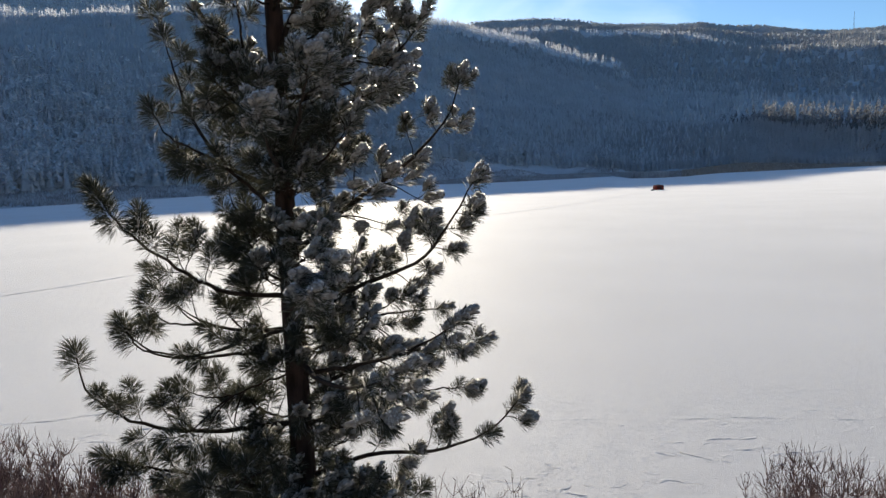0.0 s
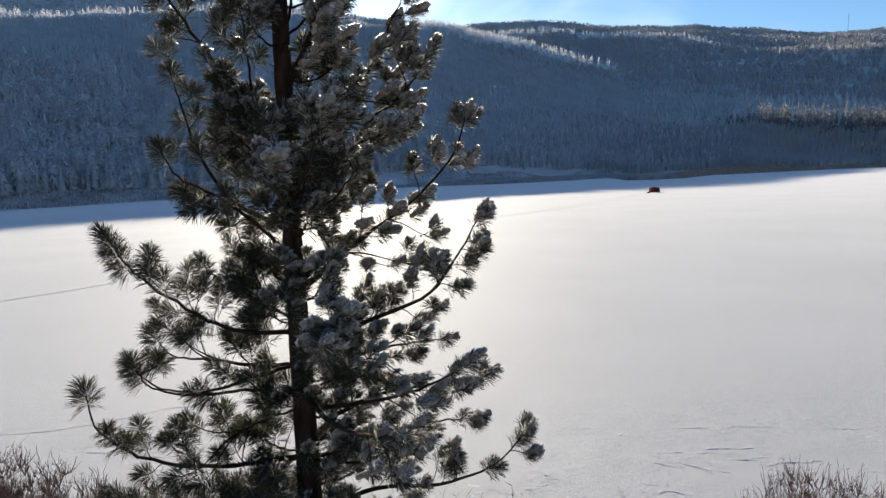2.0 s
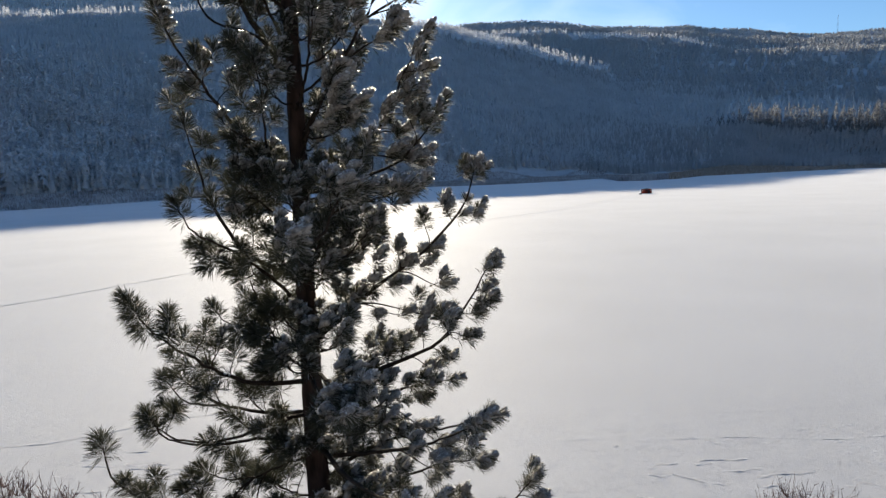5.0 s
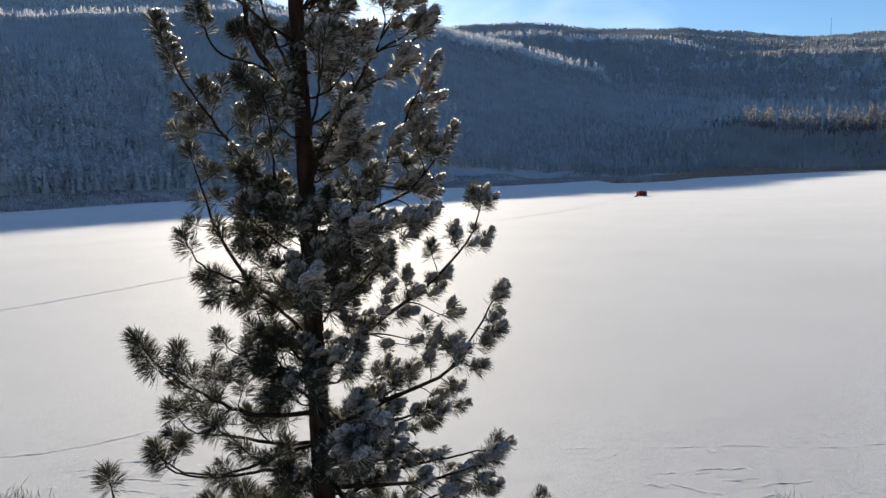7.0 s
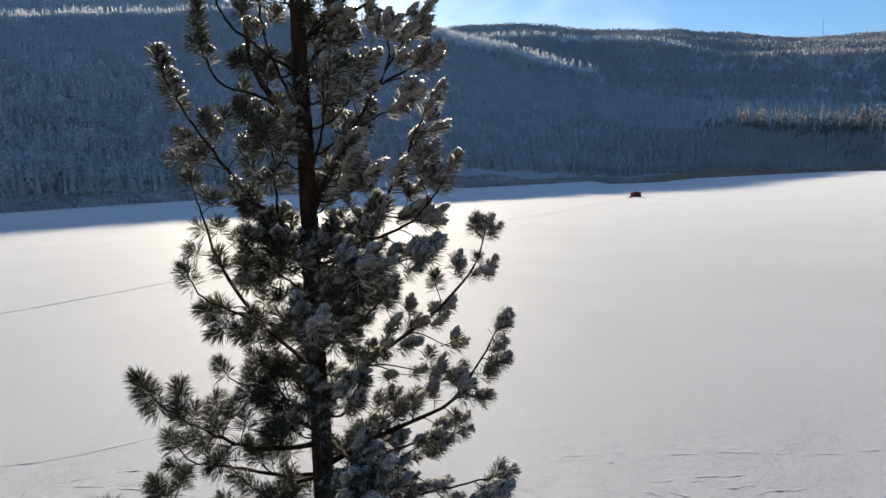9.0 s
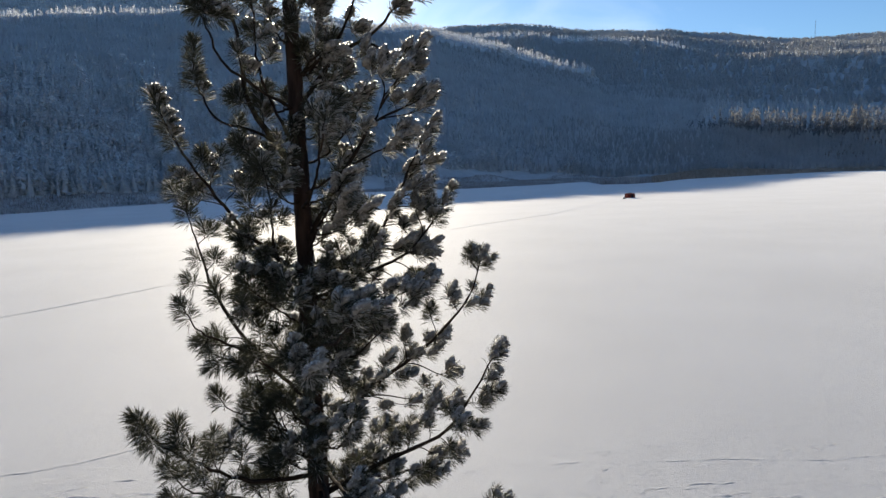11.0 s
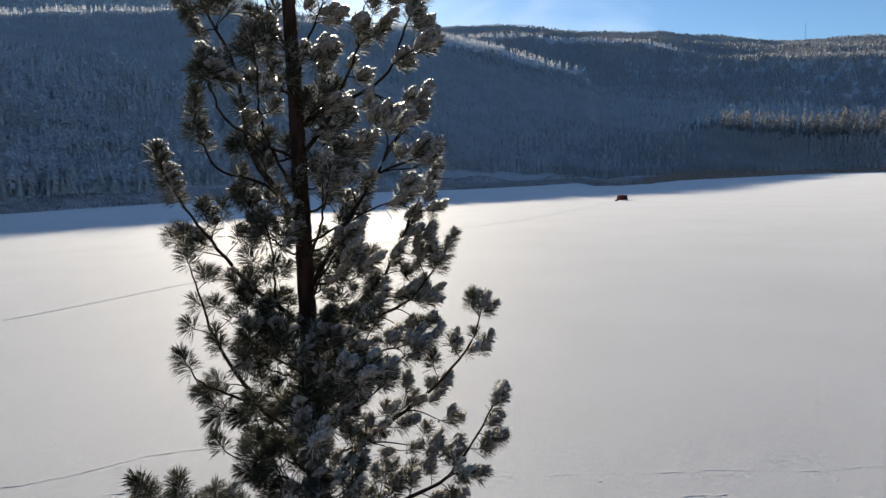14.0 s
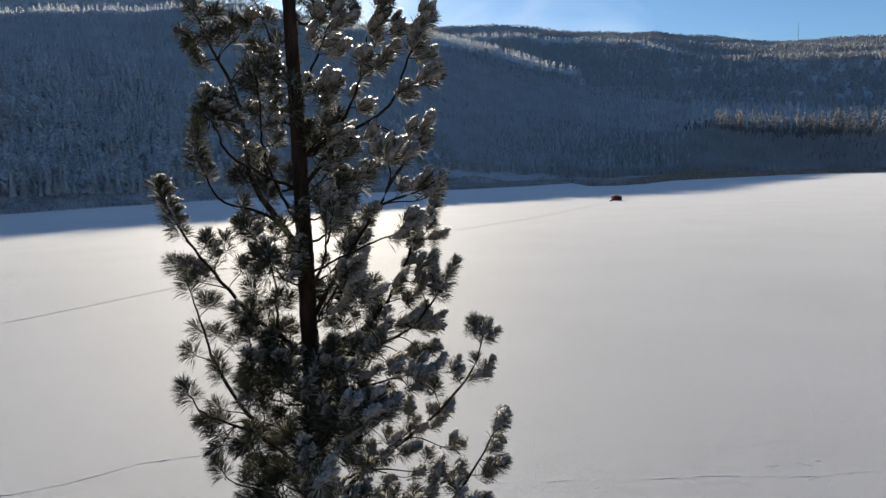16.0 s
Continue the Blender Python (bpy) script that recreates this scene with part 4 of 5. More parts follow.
limb(8.89, [(0.91, -0.03, 9.17), (1.79, -0.06, 9.22), (2.46, -0.08, 9.48)], (2.84, -0.1, 9.9), [(2.86, 0.14, 9.94), (2.81, 0.14, 9.73), (2.94, -0.03, 9.57), (2.41, 0.12, 9.38), (2.47, -0.12, 9.44), (1.88, -0.18, 9.76), (1.95, -0.31, 9.67), (1.73, 0.14, 9.53), (1.5, -0.18, 9.3), (1.8, -0.13, 9.5), (1.04, 0.13, 9.34), (1.34, -0.07, 9.04)], 0.45)
limb(13.73, [(0.64, 0.14, 13.87), (1.22, 0.27, 14.08), (1.58, 0.37, 14.44)], (1.79, 0.45, 14.78), [(1.54, 0.4, 14.04), (1.22, 0.27, 14.48), (1.37, 0.24, 14.77), (1.54, 0.48, 14.8), (1.58, 0.22, 14.6), (1.4, 0.49, 14.2), (1.26, 0.36, 13.69), (1.48, 0.24, 13.8), (1.05, 0.04, 13.72), (0.93, 0.16, 14.3), (0.62, 0.28, 13.98)], 0.62, sleeve=0.42)
limb(13.11, [(0.37, -0.15, 13.37), (0.75, -0.29, 13.56), (1.09, -0.41, 13.68)], (1.35, -0.5, 13.75), [(1.33, -0.27, 13.82), (1.06, -0.61, 13.8), (0.91, -0.55, 13.38), (1.25, -0.59, 13.59), (1.38, -0.66, 13.74), (0.65, -0.38, 13.61), (1.52, -0.52, 13.82)], 0.75, thick=0.90)
limb(13.94, [(0.7, 0.16, 14.18), (1.13, 0.3, 14.73), (1.37, 0.41, 15.28)], (1.6, 0.5, 15.67), [(1.65, 0.38, 15.25), (1.34, 0.62, 15.09), (1.22, 0.52, 14.9), (1.12, 0.06, 14.73), (1.07, 0.28, 14.58), (1.52, 0.21, 14.93), (1.48, 0.33, 14.71), (1.36, 0.46, 14.51), (1.21, 0.18, 14.23), (1.38, 0.4, 14.2), (1.56, 0.31, 14.17), (0.7, 0.16, 14.11)], 0.90, sleeve=0.34)
limb(14.91, [(0.39, -0.24, 15.08), (0.74, -0.48, 15.26), (1.04, -0.69, 15.39)], (1.27, -0.85, 15.48), [(1.25, -0.84, 15.6), (1.37, -0.79, 15.55), (1.15, -0.81, 15.39)], 0.95, thick=0.70)
limb(14.34, [(0.41, -0.14, 14.92), (0.77, -0.28, 15.46), (1.06, -0.4, 15.94)], (1.07, -0.5, 16.31), [(0.93, -0.45, 16.37), (1.13, -0.45, 16.33), (1.3, -0.26, 16.28), (0.83, -0.45, 15.66), (0.61, -0.21, 15.65), (1.39, -0.67, 15.92), (1.6, -0.85, 16.0), (1.54, -0.8, 15.87), (1.47, 0.15, 16.48), (1.52, 0.15, 16.66), (0.58, -0.26, 14.92), (0.66, -0.26, 15.14)], 0.95, thick=1.10)
limb(14.15, [(0.18, -0.21, 14.43), (0.35, -0.4, 14.69), (0.5, -0.57, 14.91)], (0.61, -0.7, 15.07), [(0.64, -0.82, 14.92), (0.69, -0.39, 14.8), (0.56, -0.51, 14.68), (0.5, -0.6, 15.01), (0.7, -0.25, 14.62), (0.87, -0.68, 14.74), (0.37, -0.35, 14.5)], 0.85, thick=0.80)
limb(16.30, [(0.46, 0.0, 16.63), (0.73, 0.0, 17.07), (0.83, 0.0, 17.51)], (0.96, 0.0, 17.83), [(0.81, -0.22, 17.35), (1.11, -0.2, 17.99), (1.03, -0.06, 17.81), (0.82, 0.03, 17.27), (1.22, 0.07, 17.72), (1.13, 0.01, 17.5), (1.06, 0.03, 17.38), (0.54, 0.2, 16.59), (0.82, 0.03, 16.54), (0.76, 0.24, 16.9)], 0.85, thick=0.90)
limb(16.27, [(0.22, -0.08, 16.47), (0.45, -0.16, 16.64), (0.41, -0.24, 16.87)], (0.4, -0.3, 17.05), [(0.48, -0.5, 17.07), (0.39, -0.37, 16.89), (0.38, -0.1, 16.73), (0.46, -0.21, 16.54), (0.51, -0.13, 16.48), (0.28, -0.06, 16.16)], 0.85, thick=0.60)
limb(16.92, [(0.21, -0.06, 17.27), (0.37, -0.11, 17.62), (0.53, -0.16, 17.9)], (0.63, -0.2, 18.13), [(0.42, -0.02, 17.59), (0.51, -0.19, 17.48), (0.52, -0.31, 17.71), (0.29, 0.07, 17.93), (0.66, -0.31, 17.77), (0.24, -0.12, 17.64)], 0.75, thick=0.80)
limb(15.96, [(0.5, -0.06, 16.49), (1.08, -0.11, 16.85), (1.32, -0.16, 17.36)], (1.48, -0.2, 17.77), [(1.58, -0.02, 17.82), (1.43, -0.14, 17.57), (1.5, -0.02, 17.43), (1.25, -0.24, 17.03), (1.32, -0.15, 16.96), (1.54, -0.36, 17.19), (1.62, -0.39, 17.12), (1.4, 0.15, 16.54), (1.46, 0.15, 16.38)], 0.90, sleeve=0.40, thick=0.90)
# inner limbs
for k in range(14):
    # towards the lake, behind the trunk
    z = 8.7 + 0.55 * k + rng.uniform(-0.1, 0.1)
    turn = 90 + rng.uniform(-70, 45)
    span = np.interp(z, [8, 10, 13, 16, 18.5], [1.6, 1.45, 1.2, 1.0, 0.7]) * rng.uniform(0.6, 1.0)
    inner_limb(z, turn, span, np.interp(z, [8, 12, 15, 18], [0.15, 0.45, 0.8, 0.9]) * span, 0.22 + 0.30 * math.cos(radians(turn)), 7)
for k in range(11):
    # the leafier east side
    z = 8.7 + 0.5 * k + rng.uniform(-0.1, 0.1)
    turn = 30 * (1 if k % 2 else -1) + rng.uniform(-26, 26)
    span = np.interp(z, [8, 10, 13, 15.5], [1.9, 1.7, 1.3, 1.0]) * rng.uniform(0.65, 1.0)
    inner_limb(z, turn, span, np.interp(z, [8, 12, 15], [0.15, 0.4, 0.75]) * span, 0.45, 7)
for k in range(5):
    # the west side, low down
    z = 8.3 + 0.34 * k + rng.uniform(-0.1, 0.1)
    inner_limb(z, 180 + 40 * (1 if k % 2 else -1) + rng.uniform(-25, 25), np.interp(z, [8.4, 10, 12], [1.7, 1.3, 0.9]) * rng.uniform(0.65, 1.0), rng.uniform(0.05, 0.3), 0.15, 7)
for k in range(4):
    # short ones towards the viewer, which half hide the upper trunk
    z = 12.5 + 0.45 * k + rng.uniform(-0.1, 0.1)
    inner_limb(z, -90 + rng.uniform(-55, 55), rng.uniform(0.5, 1.0), rng.uniform(0.2, 0.5), 0.35, 5)
for k in range(9):
    # short spurs off the trunk on the viewer's side
    z = 9.2 + 0.55 * k + rng.uniform(-0.15, 0.15)
    inner_limb(z, -90 + (1 if k % 2 else -1) * rng.uniform(25, 75), rng.uniform(0.4, 0.75), rng.uniform(0.1, 0.35), 0.30 + 0.12 * (k % 2), 4)
# below and above what the camera sees from near by
for k in range(26):
    z = (4.9 + 0.29 * k) if k < 13 else 17.9 + 0.28 * (k - 13)
    span = np.interp(z, [4.5, 8, 18, 22], [1.2, 1.9, 1.0, 0.25]) * rng.uniform(0.7, 1.0)
    inner_limb(z, 75 + 137.5 * k, span, 0.45 * span, 0.3, 6)

# heavy low growth on the viewer's side of the trunk
for z, bearing, span in ((8.35, -12, 1.3), (8.6, -38, 1.2), (8.9, -62, 0.95), (8.55, -75, 0.8)):
    inner_limb(z, bearing, span, 0.32 * span, 0.42, 8)

# slight shoots straight off the upper trunk
for k in range(10):
    z = 13.3 + 0.38 * k
    inner_limb(z, (-150, -25, 160, 15, -115)[k % 5] + rng.uniform(-15, 15), rng.uniform(0.45, 0.85), rng.uniform(0.2, 0.45), 0.32, 4)

# ---- shrubs on the bank ----


def shrub(x, y, height, wide, stems, seed, fine=1.0, twigs=13, low=6.4):
    """A bare willow: curving stems that fork into fine, upward twigs."""
    g = np.random.RandomState(seed)
    foot = float(land(np.array([x]), np.array([y]))[0])
    bush = new("shrub")
    bush.location = (x, y, foot - 0.05)
    for _ in range(stems):
        s = Shape()
        a, lean = g.uniform(0, 2 * np.pi), g.uniform(0.05, 1.0) * wide
        h = height * (1 - 0.22 * (lean / wide) ** 2) * (0.98 - 0.30 * g.uniform(0, 1) ** 1.4)
        p0 = np.array([math.cos(a), math.sin(a), 0]) * g.uniform(0, 0.35)
        p3 = p0 + np.array([math.cos(a) * lean, math.sin(a) * lean, h])
        p1, p2 = p0 + np.array([math.cos(a) * lean * 0.7, math.sin(a) * lean * 0.7, h * 0.35]), p3 - np.array([math.cos(a) * 0.05, math.sin(a) * 0.05, h * 0.4])
        line = bezier(p0, p1, p2, p3, 9)
        line[1:] += g.normal(0, 0.025, (8, 3))
        tube(s, line, np.linspace(0.018, 0.0035, 9) * fine, 4)
        for _ in range(twigs):
            i = 9 - int(1 + low * g.uniform(0, 1) ** 1.2)
            q, way = line[i], unit(line[i] - line[i - 1])
            w, l = unit(way + g.normal(0, 0.65, 3)), g.uniform(0.22, 0.62)
            up = unit(0.5 * way + 0.6 * w + [0, 0, 0.3])
            tw = np.stack([q, q + w * l * 0.5, q + w * l * 0.6 + up * l * 0.5])
            tube(s, tw, np.array([0.009, 0.007, 0.0025]) * fine, 3)
            for k in (1, 1, 2):
                w2 = unit(up + g.normal(0, 0.42, 3))
                tube(s, np.stack([tw[k], tw[k] + w2 * l * g.uniform(0.25, 0.5)]), np.array([0.006, 0.0022]) * fine, 3)
        solid("stem", s, SHRUB, bush)
    return tagged(bush, "leafless reddish-brown willow shrub on the snowy bank", "shrub", "shrubs on the bank")


shrub(9.7, 15.2, 3.6, 1.7, 84, 1, 1.0, 15, 4.6)
shrub(12.0, 14.8, 3.1, 1.3, 54, 2, 1.0, 13, 4.6)
shrub(13.9, 14.9, 3.5, 1.6, 56, 3, 1.0, 13, 4.6)
for k, (x, y, h) in enumerate([(-8.4, 14.4, 4.2), (-9.4, 15.2, 4.7), (-10.4, 14.6, 5.2), (-11.6, 15.0, 5.6), (-12.8, 14.6, 5.7), (-14.2, 15.0, 5.7), (-7.2, 15.0, 4.0), (-5.4, 15.2, 3.5), (-3.2, 15.0, 3.2), (-0.6, 15.4, 2.9), (1.3, 15.6, 2.9)]):
    shrub(x, y, h * 1.10, 1.8, 76 if k < 6 else 24, 10 + k, 1.2 if k < 6 else 1.1, 20 if k < 6 else 10, 3.8 if k < 6 else 6.4)
for k, (x, y, h) in enumerate([(-8.6, 13.0, 4.3), (-10.0, 12.9, 4.6), (-11.3, 13.1, 4.9), (-12.6, 13.0, 5.0)]):
    shrub(x, y, h * 1.07, 1.7, 50, 40 + k, 1.2, 19, 3.8)

# ---- on the ice ----


def box(bm, x0, x1, y0, y1, z0, z1, bevel=0.0):
    v = [bm.verts.new((x, y, z)) for z in (z0, z1) for y in (y0, y1) for x in (x0, x1)]
    fs = [bm.faces.new([v[i] for i in f]) for f in ((0, 2, 3, 1), (4, 5, 7, 6), (0, 1, 5, 4), (1, 3, 7, 5), (3, 2, 6, 7), (2, 0, 4, 6))]
    if bevel:
        bmesh.ops.bevel(bm, geom=list({e for f in fs for e in f.edges}), offset=bevel, segments=2, affect="EDGES")


def build_shelter(x, y, turn):
    """A hub-style ice fishing tent, its walls and roof pushed out at their middles."""
    tent = new("fishing_tent")
    tent.matrix_world = pose(x, y, 0, 0, 0, turn)
    tagged(tent, "red cloth ice-fishing tent with dark trim standing on the snow", "tent")
    a, b, h = 1.85, 1.75, 2.2
    panels = [((-a, -b), (a, -b)), ((a, -b), (a, b)), ((a, b), (-a, b)), ((-a, b), (-a, -b))]
    for k, (p, q) in enumerate(panels):
        bm = bmesh.new()
        out = Vector((q[1] - p[1], p[0] - q[0], 0)).normalized()
        grid = []
        for i in range(9):
            row = []
            for j in range(7):
                u, w = i / 8, j / 6
                bulge = 0.38 * (1 - abs(2 * u - 1)) * (1 - abs(2 * w - 1))
                shrink = 1 - 0.10 * w
                pos = Vector(((p[0] + (q[0] - p[0]) * u) * shrink, (p[1] + (q[1] - p[1]) * u) * shrink, 0.02 + h * w)) + out * bulge
                row.append(bm.verts.new(pos))
            grid.append(row)
        for i in range(8):
            for j in range(6):
                bm.faces.new((grid[i][j], grid[i + 1][j], grid[i + 1][j + 1], grid[i][j + 1]))
        bmesh.ops.solidify(bm, geom=bm.faces[:], thickness=0.03)
        part("wall_panel", bm, TENT_RED, tent)
    bm = bmesh.new()
    grid = [[bm.verts.new((a * 0.9 * (i / 4 - 1), b * 0.9 * (j / 4 - 1), h + 0.02 + 0.38 * (1 - abs(i / 4 - 1)) * (1 - abs(j / 4 - 1)))) for j in range(9)] for i in range(9)]
    for i in range(8):
        for j in range(8):
            bm.faces.new((grid[i][j], grid[i + 1][j], grid[i + 1][j + 1], grid[i][j + 1]))
    bmesh.ops.solidify(bm, geom=bm.faces[:], thickness=0.03)
    part("roof", bm, TENT_DARK, tent, "dark cloth roof")
    bm = bmesh.new()
    box(bm, -0.55, 0.45, -b - 0.42, -b - 0.34, 0.05, 1.75, 0.03)
    part("door_flap", bm, TENT_DARK, tent, "dark zipped door flap")
    for sx in (-1, 1):
        bm = bmesh.new()
        box(bm, sx * 1.2 - 0.27, sx * 1.2 + 0.27, -b - 0.27, -b - 0.19, 1.2, 1.7, 0.03)
        part("window_flap", bm, TENT_DARK, tent)
    for sx, sy in ((-1, -1), (1, -1), (1, 1), (-1, 1)):
        s = Shape()
        tube(s, [(sx * a, sy * b, 0.0), (sx * a * 0.95, sy * b * 0.95, h / 2), (sx * a * 0.9, sy * b * 0.9, h + 0.05)], [0.045, 0.045, 0.04], 6)
        solid("corner_pole", s, TENT_DARK, tent)
    s = Shape()
    ring = np.linspace(0, 2 * np.pi, 29)
    tube(s, np.stack([np.cos(ring) * 2.3, np.sin(ring) * 2.2, 0.05 + 0 * ring], -1), 0.16 + 0.06 * np.sin(ring * 5), 7, 0.25)
    solid("snow_skirt", s, DRIFT_SNOW, tent, "snow banked round the foot", smooth=True)
    return tent


def build_sled(x, y, turn):
    sled = new("gear_sled")
    sled.matrix_world = pose(x, y, 0, 0, 0, turn)
    tagged(sled, "small dark gear sled lying on the lake snow", "sled")
    bm = bmesh.new()
    box(bm, -0.8, 0.8, -0.35, 0.35, 0.03, 0.12, 0.03)
    box(bm, -0.8, 0.8, -0.38, -0.32, 0.12, 0.38, 0.02)
    box(bm, -0.8, 0.8, 0.32, 0.38, 0.12, 0.38, 0.02)
    part("tub", bm, TENT_DARK, sled)
    bm = bmesh.new()
    box(bm, -0.45, 0.35, -0.28, 0.28, 0.12, 0.62, 0.05)
    part("gear_box", bm, STEEL, sled, "grey box in the sled")


build_shelter(101.0, 291.5, 12)
build_sled(96.6, 286.5, 30)


def snow_ridge(path, wide, high, seed, name, label, category, group, rough=0.35, whole=0.35, snow=None):
    """A low broken ridge of snow along a line on the ice."""
    g = np.random.RandomState(seed)
    p = np.asarray(path, float)
    seg = np.concatenate([[0], np.cumsum(np.linalg.norm(np.diff(p, axis=0), axis=1))])
    n = int(max(8, seg[-1] / (wide * 1.2)))
    u = np.linspace(0, seg[-1], n)
    pts = np.stack([np.interp(u, seg, p[:, 0]), np.interp(u, seg, p[:, 1]), np.zeros(n)], -1)
    pts[:, :2] += g.normal(0, wide * 0.2, (n, 2))
    amp = g.uniform(0.35, 1.0, n) * np.clip(whole + 1.1 * wobble(np.arange(n) * 1.0, np.zeros(n), 17, seed, 3), 0.0, 1.0) * np.minimum(1, np.minimum(np.arange(n) + 0.4, n - np.arange(n) - 0.6) / 2.5)
    _, a, _ = frames(pts + 0.0)
    cols = np.array([-1, -0.55, 0, 0.55, 1.0])
    rise = np.array([-0.06, 0.6, 1.0, 0.55, -0.06])
    jig = 1 + rough * g.uniform(-1, 1, (n, 5))
    v = pts[:, None] + a[:, None] * (cols * wide)[None, :, None] * jig[..., None]
    v[..., 2] = rise[None] * high * amp[:, None] * jig + 0.003
    i, j = np.meshgrid(np.arange(n - 1), np.arange(4), indexing="ij")
    f = np.stack([i * 5 + j, (i + 1) * 5 + j, (i + 1) * 5 + j + 1, i * 5 + j + 1], -1).reshape(-1, 4)[:, ::-1]
    s = Shape()
    s.add(v, f)
    return tagged(solid(name, s, snow or CRUST_SNOW, smooth=True), label, category, group)


snow_ridge([(1.5, 34.2), (7.0, 33.6), (11.7, 33.2), (18.2, 33.25), (25.4, 33.4)], 0.30, 0.014, 9, "snow_ridge", "faint wind-blown ridge of snow", "snow ridge", "ridges on the ice", whole=0.0, snow=LAKE_SNOW)
# drifted pressure ridges and tracks across the ice
snow_ridge([(3.5, 30.5), (5.7, 30.2), (8.0, 30.2), (9.5, 29.9)], 0.09, 0.018, 1, "snow_ridge", "thin crusted ridge of snow along a crack", "snow ridge", "ridges on the ice", whole=0.35, snow=LAKE_SNOW)
snow_ridge([(10.4, 30.0), (12.0, 29.8), (14.5, 29.8), (15.7, 29.65), (18.0, 29.3), (20.0, 29.05), (21.0, 29.2), (23.5, 29.3)], 0.09, 0.023, 6, "snow_ridge", "thin crusted ridge of snow along a crack", "snow ridge", "ridges on the ice", whole=0.55, snow=LAKE_SNOW)
snow_ridge([(-30.0, 31.2), (-24.5, 32.0), (-21.7, 32.3), (-19.4, 33.2), (-16.3, 35.1), (-12.7, 35.8), (-9.0, 35.9), (-3.0, 35.2)], 0.12, 0.030, 2, "snow_ridge", "long curving ridge of snow along a crack", "snow ridge", "ridges on the ice", whole=0.9)
snow_ridge([(-60.0, 62.0), (-52.0, 70.7), (-47.4, 76.2), (-42.5, 83.6), (-30.0, 104.0), (-12.0, 135.0), (14.7, 171.7), (43.8, 204.7), (72.0, 248.0), (98.0, 287.0)], 0.19, 0.075, 3, "sled_track", "faint sled track leading over the ice to the tent", "track", "tracks on the ice", rough=0.2, whole=2.2)
snow_ridge([(104.0, 292.0), (125.0, 322.0), (150.1, 354.2), (190.0, 402.0), (231.7, 450.3)], 0.22, 0.08, 4, "sled_track", "faint sled track leading away from the tent", "track", "tracks on the ice")
# hard drifts: middle, length, turn and bend of each
NEAR_DRIFTS = [(10.15, 27.2, 1.2, 8, 0.1), (10.75, 25.85, 1.45, -40, -0.06), (12.95, 26.3, 1.1, -4, 0.05), (13.95, 26.42, 0.75, 10, 0.1), (15.2, 25.85, 2.6, 6, 0.1), (13.9, 24.9, 0.75, 5, -0.05),
               (9.4, 26.15, 0.75, -26, 0.04), (13.2, 29.5, 0.38, -8, 0.0), (13.5, 29.22, 0.34, -15, 0.0), (18.5, 30.4, 0.6, 6, 0.05), (20.0, 30.45, 0.6, -50, 0.05), (21.1, 30.68, 0.5, 0, 0.0), (18.0, 24.8, 0.65, -12, 0.05), (13.0, 27.4, 2.3, 0, 0.08)]
BANK_DRIFTS = [(2.2, 24.17, 1.15, -16, 0.04), (3.25, 24.38, 0.42, -10, 0.0), (3.6, 23.85, 0.26, -12, 0.0), (3.96, 23.4, 0.3, -20, 0.0), (4.5, 23.45, 0.7, 40, 0.1), (4.85, 23.0, 0.95, -18, 0.05), (9.2, 23.7, 1.4, -14, 0.08), (4.23, 25.5, 0.25, -25, 0.0)]
WEST_DRIFTS = [(-18.1, 30.15, 1.1, 18, 0.08), (-14.9, 29.35, 2.2, -7, -0.15), (-14.6, 28.8, 2.0, -10, 0.05), (-12.6, 28.2, 1.3, -10, 0.05), (-10.9, 27.6, 1.3, -7, 0.04), (-14.2, 27.6, 1.6, -12, 0.1), (-12.0, 28.9, 2.6, 3, -0.25), (-16.0, 30.8, 1.3, 3, 0.05), (-17.3, 29.35, 1.6, -6, 0.05), (-16.6, 26.8, 1.8, 3, 0.1)]
for k, (x, y, l, turn, bend) in enumerate(NEAR_DRIFTS + BANK_DRIFTS + WEST_DRIFTS):
    c, sn = math.cos(radians(turn)), math.sin(radians(turn))
    snow_ridge([(x - c * l / 2, y - sn * l / 2), (x - c * l / 6 - sn * bend, y - sn * l / 6 + c * bend), (x + c * l / 6 + sn * bend * 0.6, y + sn * l / 6 - c * bend * 0.6), (x + c * l / 2, y + sn * l / 2)],
               0.085, 0.027, 20 + k, "snow_drift", "small hard drift of snow on the ice", "snow drift", "drifts on the ice", 0.45, 0.75)


# crumbling crust near the bank
g = np.random.RandomState(77)
for k in range(34):
    x, y = (g.uniform(0.5, 9), g.uniform(22.6, 25.6)) if k < 14 else (g.uniform(7, 21), g.uniform(24, 29.5)) if k < 26 else (g.uniform(-19, -9), g.uniform(26.5, 30.5))
    l, t = g.uniform(0.25, 0.8), g.uniform(-0.5, 0.5)
    c, sn = math.cos(t) * l / 2, math.sin(t) * l / 2
    snow_ridge([(x - c, y - sn), (x + g.normal(0, 0.05), y + g.normal(0, 0.08)), (x + c, y + sn)], g.uniform(0.05, 0.09), g.uniform(0.010, 0.020), 60 + k, "snow_drift", "small hard drift of snow on the ice", "snow drift", "drifts on the ice", 0.5)


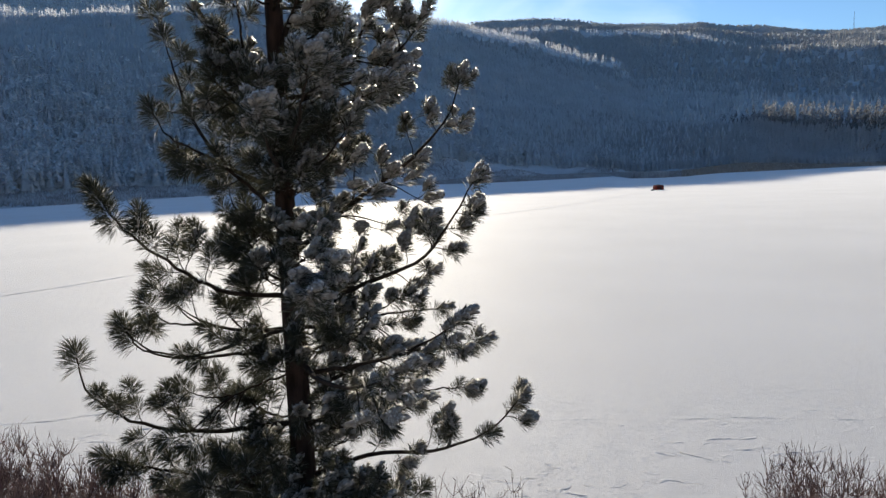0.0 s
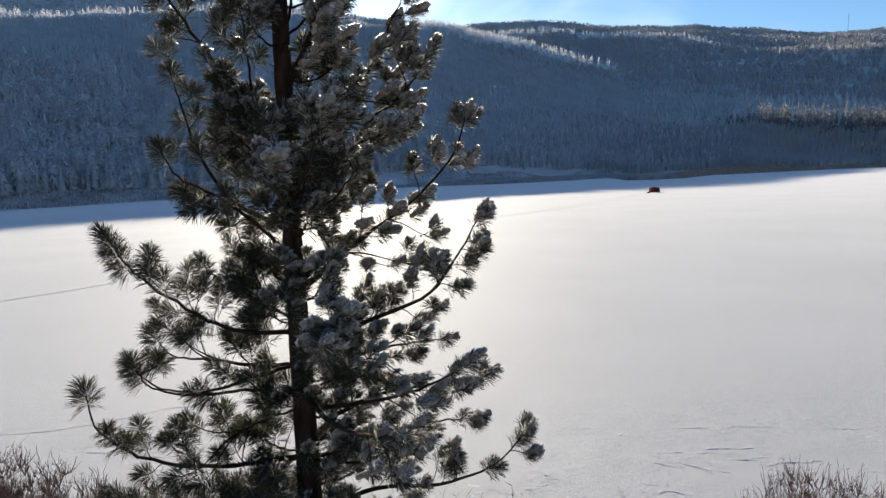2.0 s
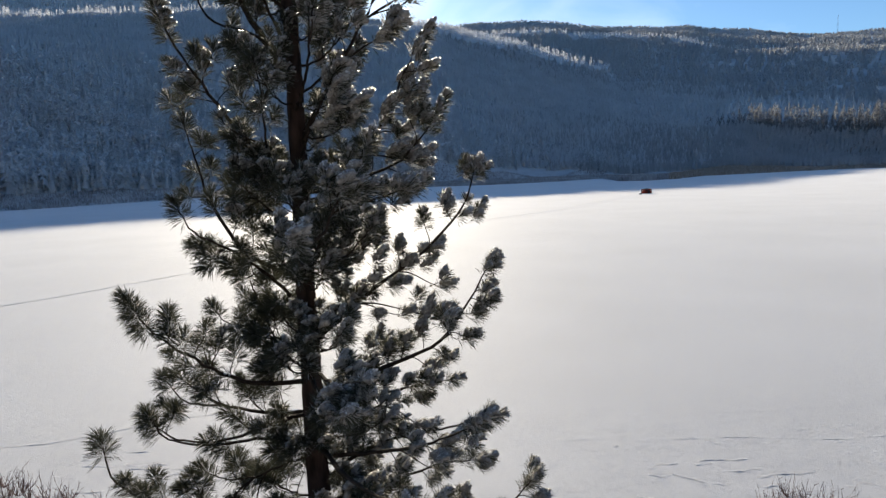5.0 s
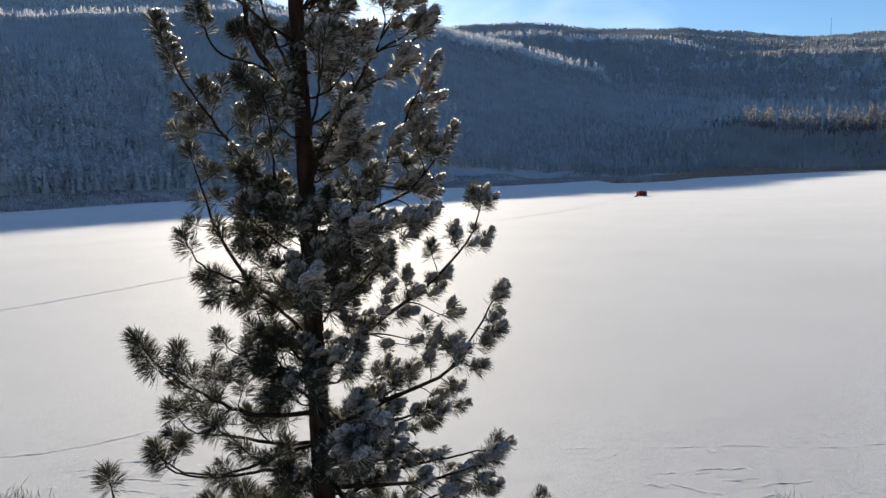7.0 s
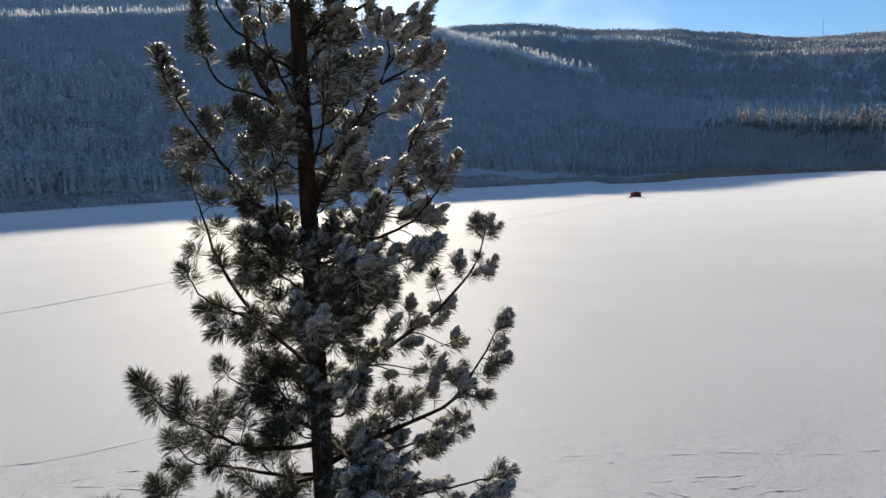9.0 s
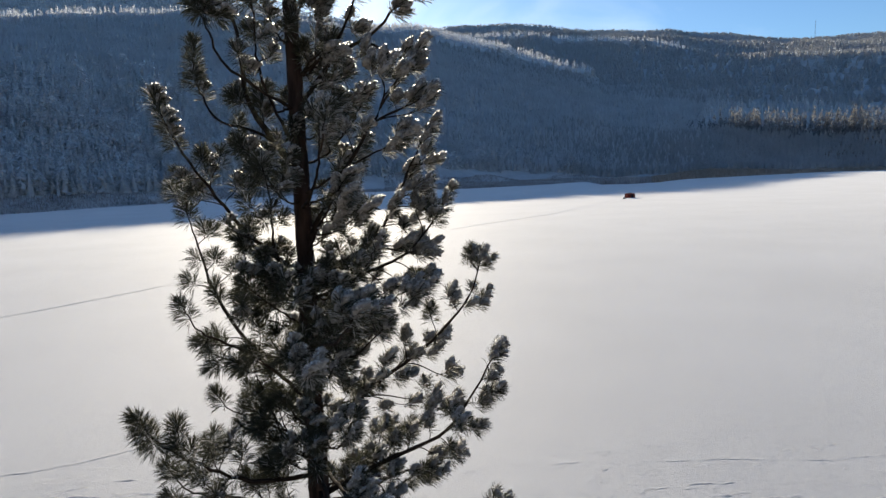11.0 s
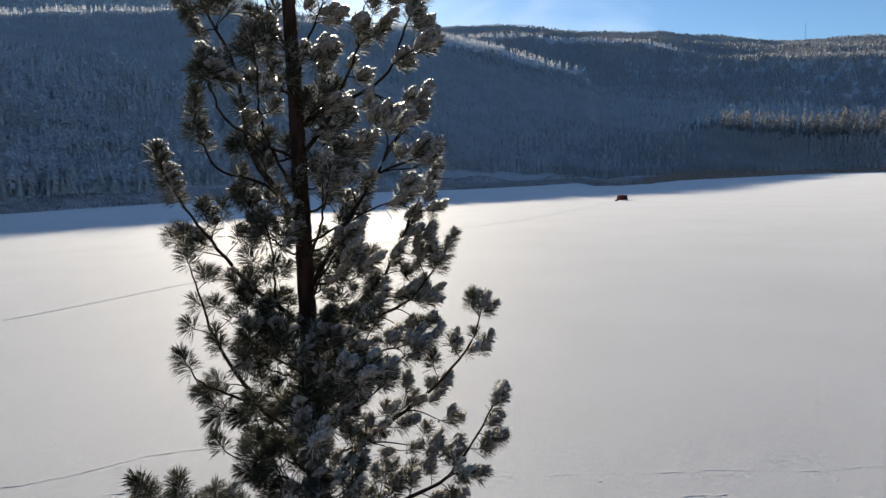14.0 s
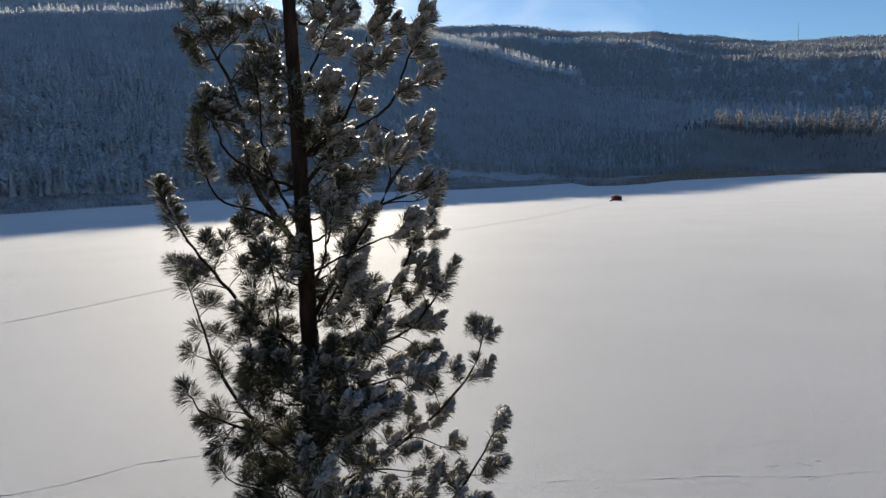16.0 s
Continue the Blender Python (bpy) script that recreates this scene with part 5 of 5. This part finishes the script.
def snow_ripples():
    """Crumbled wind ripples over the ice towards the bank, each a short low welt."""
    g = np.random.RandomState(31)
    s = Shape()
    n = 0
    while n < 4200:
        x, y = g.uniform(-21, 24), 22.6 + 11.5 * g.uniform(0, 1) ** 1.5
        patch = wobble(np.array([x]), np.array([y * 2.5]), 6.0, 8, 3)[0]
        if patch + g.uniform(-0.5, 0.5) < 0.0 or abs(x) > y * 0.72:
            continue
        n += 1
        l, w, h = g.uniform(0.05, 0.22) * (1 + 0.8 * (g.uniform() < 0.12)), g.uniform(0.02, 0.05), g.uniform(0.0035, 0.0105)
        t = g.normal(0, 0.25)
        along, over = np.array([math.cos(t), math.sin(t), 0]), np.array([-math.sin(t), math.cos(t), 0])
        c = np.array([x, y, 0.002])
        v = np.array([c - along * l, c - along * l * 0.3 - over * w, c + along * l * 0.4 - over * w * g.uniform(0.6, 1.2), c + along * l, c + along * l * 0.3 + over * w, c - along * l * 0.4 + over * w * g.uniform(0.6, 1.2),
                      c - along * l * 0.4 + [0, 0, h], c + along * l * 0.4 + [0, 0, h * g.uniform(0.5, 1)]])
        s.add(v, np.array([[0, 1, 6, 5], [1, 2, 7, 6], [2, 3, 4, 7], [4, 5, 6, 7]]))
    return tagged(solid("snow_ripples", s, LAKE_SNOW, smooth=True), "crumbled low wind ripples in the crusted snow", "snow ripples", kind="stuff")


snow_ripples()


def footprints():
    """A line of small dents' raised rims wandering over the ice."""
    g = np.random.RandomState(5)
    s = Shape()
    for k in range(46):
        u = k / 45
        x, y = np.interp(u, [0, 0.5, 1], [32.5, 27.1, 21.9]) + g.normal(0, 0.07), np.interp(u, [0, 0.5, 1], [50, 40, 32.6])
        blob(s, (x + 0.03 * (-1) ** k, y, 0.0), (0.045, 0.08, 0.008), 0.3, 4, 7, g.uniform(0, 6))
    return tagged(solid("footprint_trail", s, CRUST_SNOW, smooth=True), "trail of kicked-up snow from footprints", "tracks", "tracks on the ice", kind="stuff")


footprints()


def glint_flakes():
    """Sun glints on the ice, added as thin upright white plates that catch the low sun."""
    g = np.random.RandomState(15)
    s = Shape()
    for _ in range(1300):
        r, a, t = g.uniform(20, 46), radians(g.uniform(-44, 40)), g.uniform(0, np.pi)
        k = g.uniform(0.008, 0.022) * (r / 32)
        c, side = np.array([math.sin(a) * r, math.cos(a) * r, -0.002]), np.array([math.cos(t), math.sin(t), 0]) * k
        s.add(np.array([c - side * 0.4, c + side * 0.4, c + side + [0, 0, k * 1.2], c - side * 0.8 + [0, 0, k * 1.6]]), np.array([[0, 1, 2, 3]]))
    return tagged(solid("glint_flakes", s, GLEAM_RIME), "thin white flakes for sun glints on the ice", "frost", kind="stuff")


glint_flakes()

# ---- far shore ----


def reed_bed(name, az0, az1, off, depth, n, high, mat, label, seed):
    g = np.random.RandomState(seed)
    az = g.uniform(az0, az1, n)
    r = far_shore(az) + off + g.uniform(0, depth, n)
    x, y = np.sin(np.radians(az)) * r, np.cos(np.radians(az)) * r
    z = np.maximum(land(x, y), 0)
    h, w = high * g.uniform(0.5, 1.1, n), high * g.uniform(0.07, 0.16, n)
    t = g.uniform(0, np.pi, n)
    dx, dy = np.cos(t) * w, np.sin(t) * w
    lean = g.normal(0, 0.2, n) * h
    v = np.stack([np.stack([x - dx, y - dy, z - 0.1], -1), np.stack([x + dx, y + dy, z - 0.1], -1), np.stack([x + dy + lean, y - dx, z - 0.1], -1), np.stack([x + lean, y + lean * 0.4, z + h], -1)], 1)
    f = np.array([[0, 1, 3], [1, 2, 3], [2, 0, 3]])
    s = Shape()
    s.add(v, (f[None] + (np.arange(n) * 4)[:, None, None]).reshape(-1, 3))
    return tagged(solid(name, s, mat), label, "reeds", kind="stuff")


reed_bed("reeds", 21.0, 46, -6, 125, 30000, 3.2, REED, "dry brown reeds along the frozen shore", 3)
reed_bed("shore_shrubs", -46, 4, 1, 30, 12000, 2.2, MARSH, "frosted low shrubs along the far shore", 4)
reed_bed("marsh_brush", -3, 24, 0, 150, 30000, 2.2, MARSH, "frosted grey-brown brush on the marshy far shore", 6)
reed_bed("point_brush", 16.7, 20.6, -2, 26, 2600, 3.6, MARSH, "dark bare brush on a point of the far shore", 8)


def build_mast():
    """A guyed lattice mast on the skyline."""
    az, r = radians(33.0), 2690.0
    x, y = math.sin(az) * r, math.cos(az) * r
    z = float(land(np.array([x]), np.array([y]))[0])
    mast = new("radio_mast")
    mast.location = (x, y, z - 1)
    tagged(mast, "thin steel lattice mast on the far skyline", "mast")
    for k in range(3):
        a = radians(120 * k)
        s = Shape()
        tube(s, [(2.2 * math.cos(a), 2.2 * math.sin(a), 0), (1.6 * math.cos(a), 1.6 * math.sin(a), 35), (0.5 * math.cos(a), 0.5 * math.sin(a), 70)], [0.22, 0.2, 0.15], 5)
        solid("leg", s, STEEL, mast)
    for k in range(14):
        w = 2.2 - 1.6 * k / 14
        s = Shape()
        tube(s, [(w * math.cos(radians(b)), w * math.sin(radians(b)), 5 * k + 2) for b in (0, 120, 240, 360)], [0.09] * 4, 4)
        solid("brace", s, STEEL, mast)


build_mast()
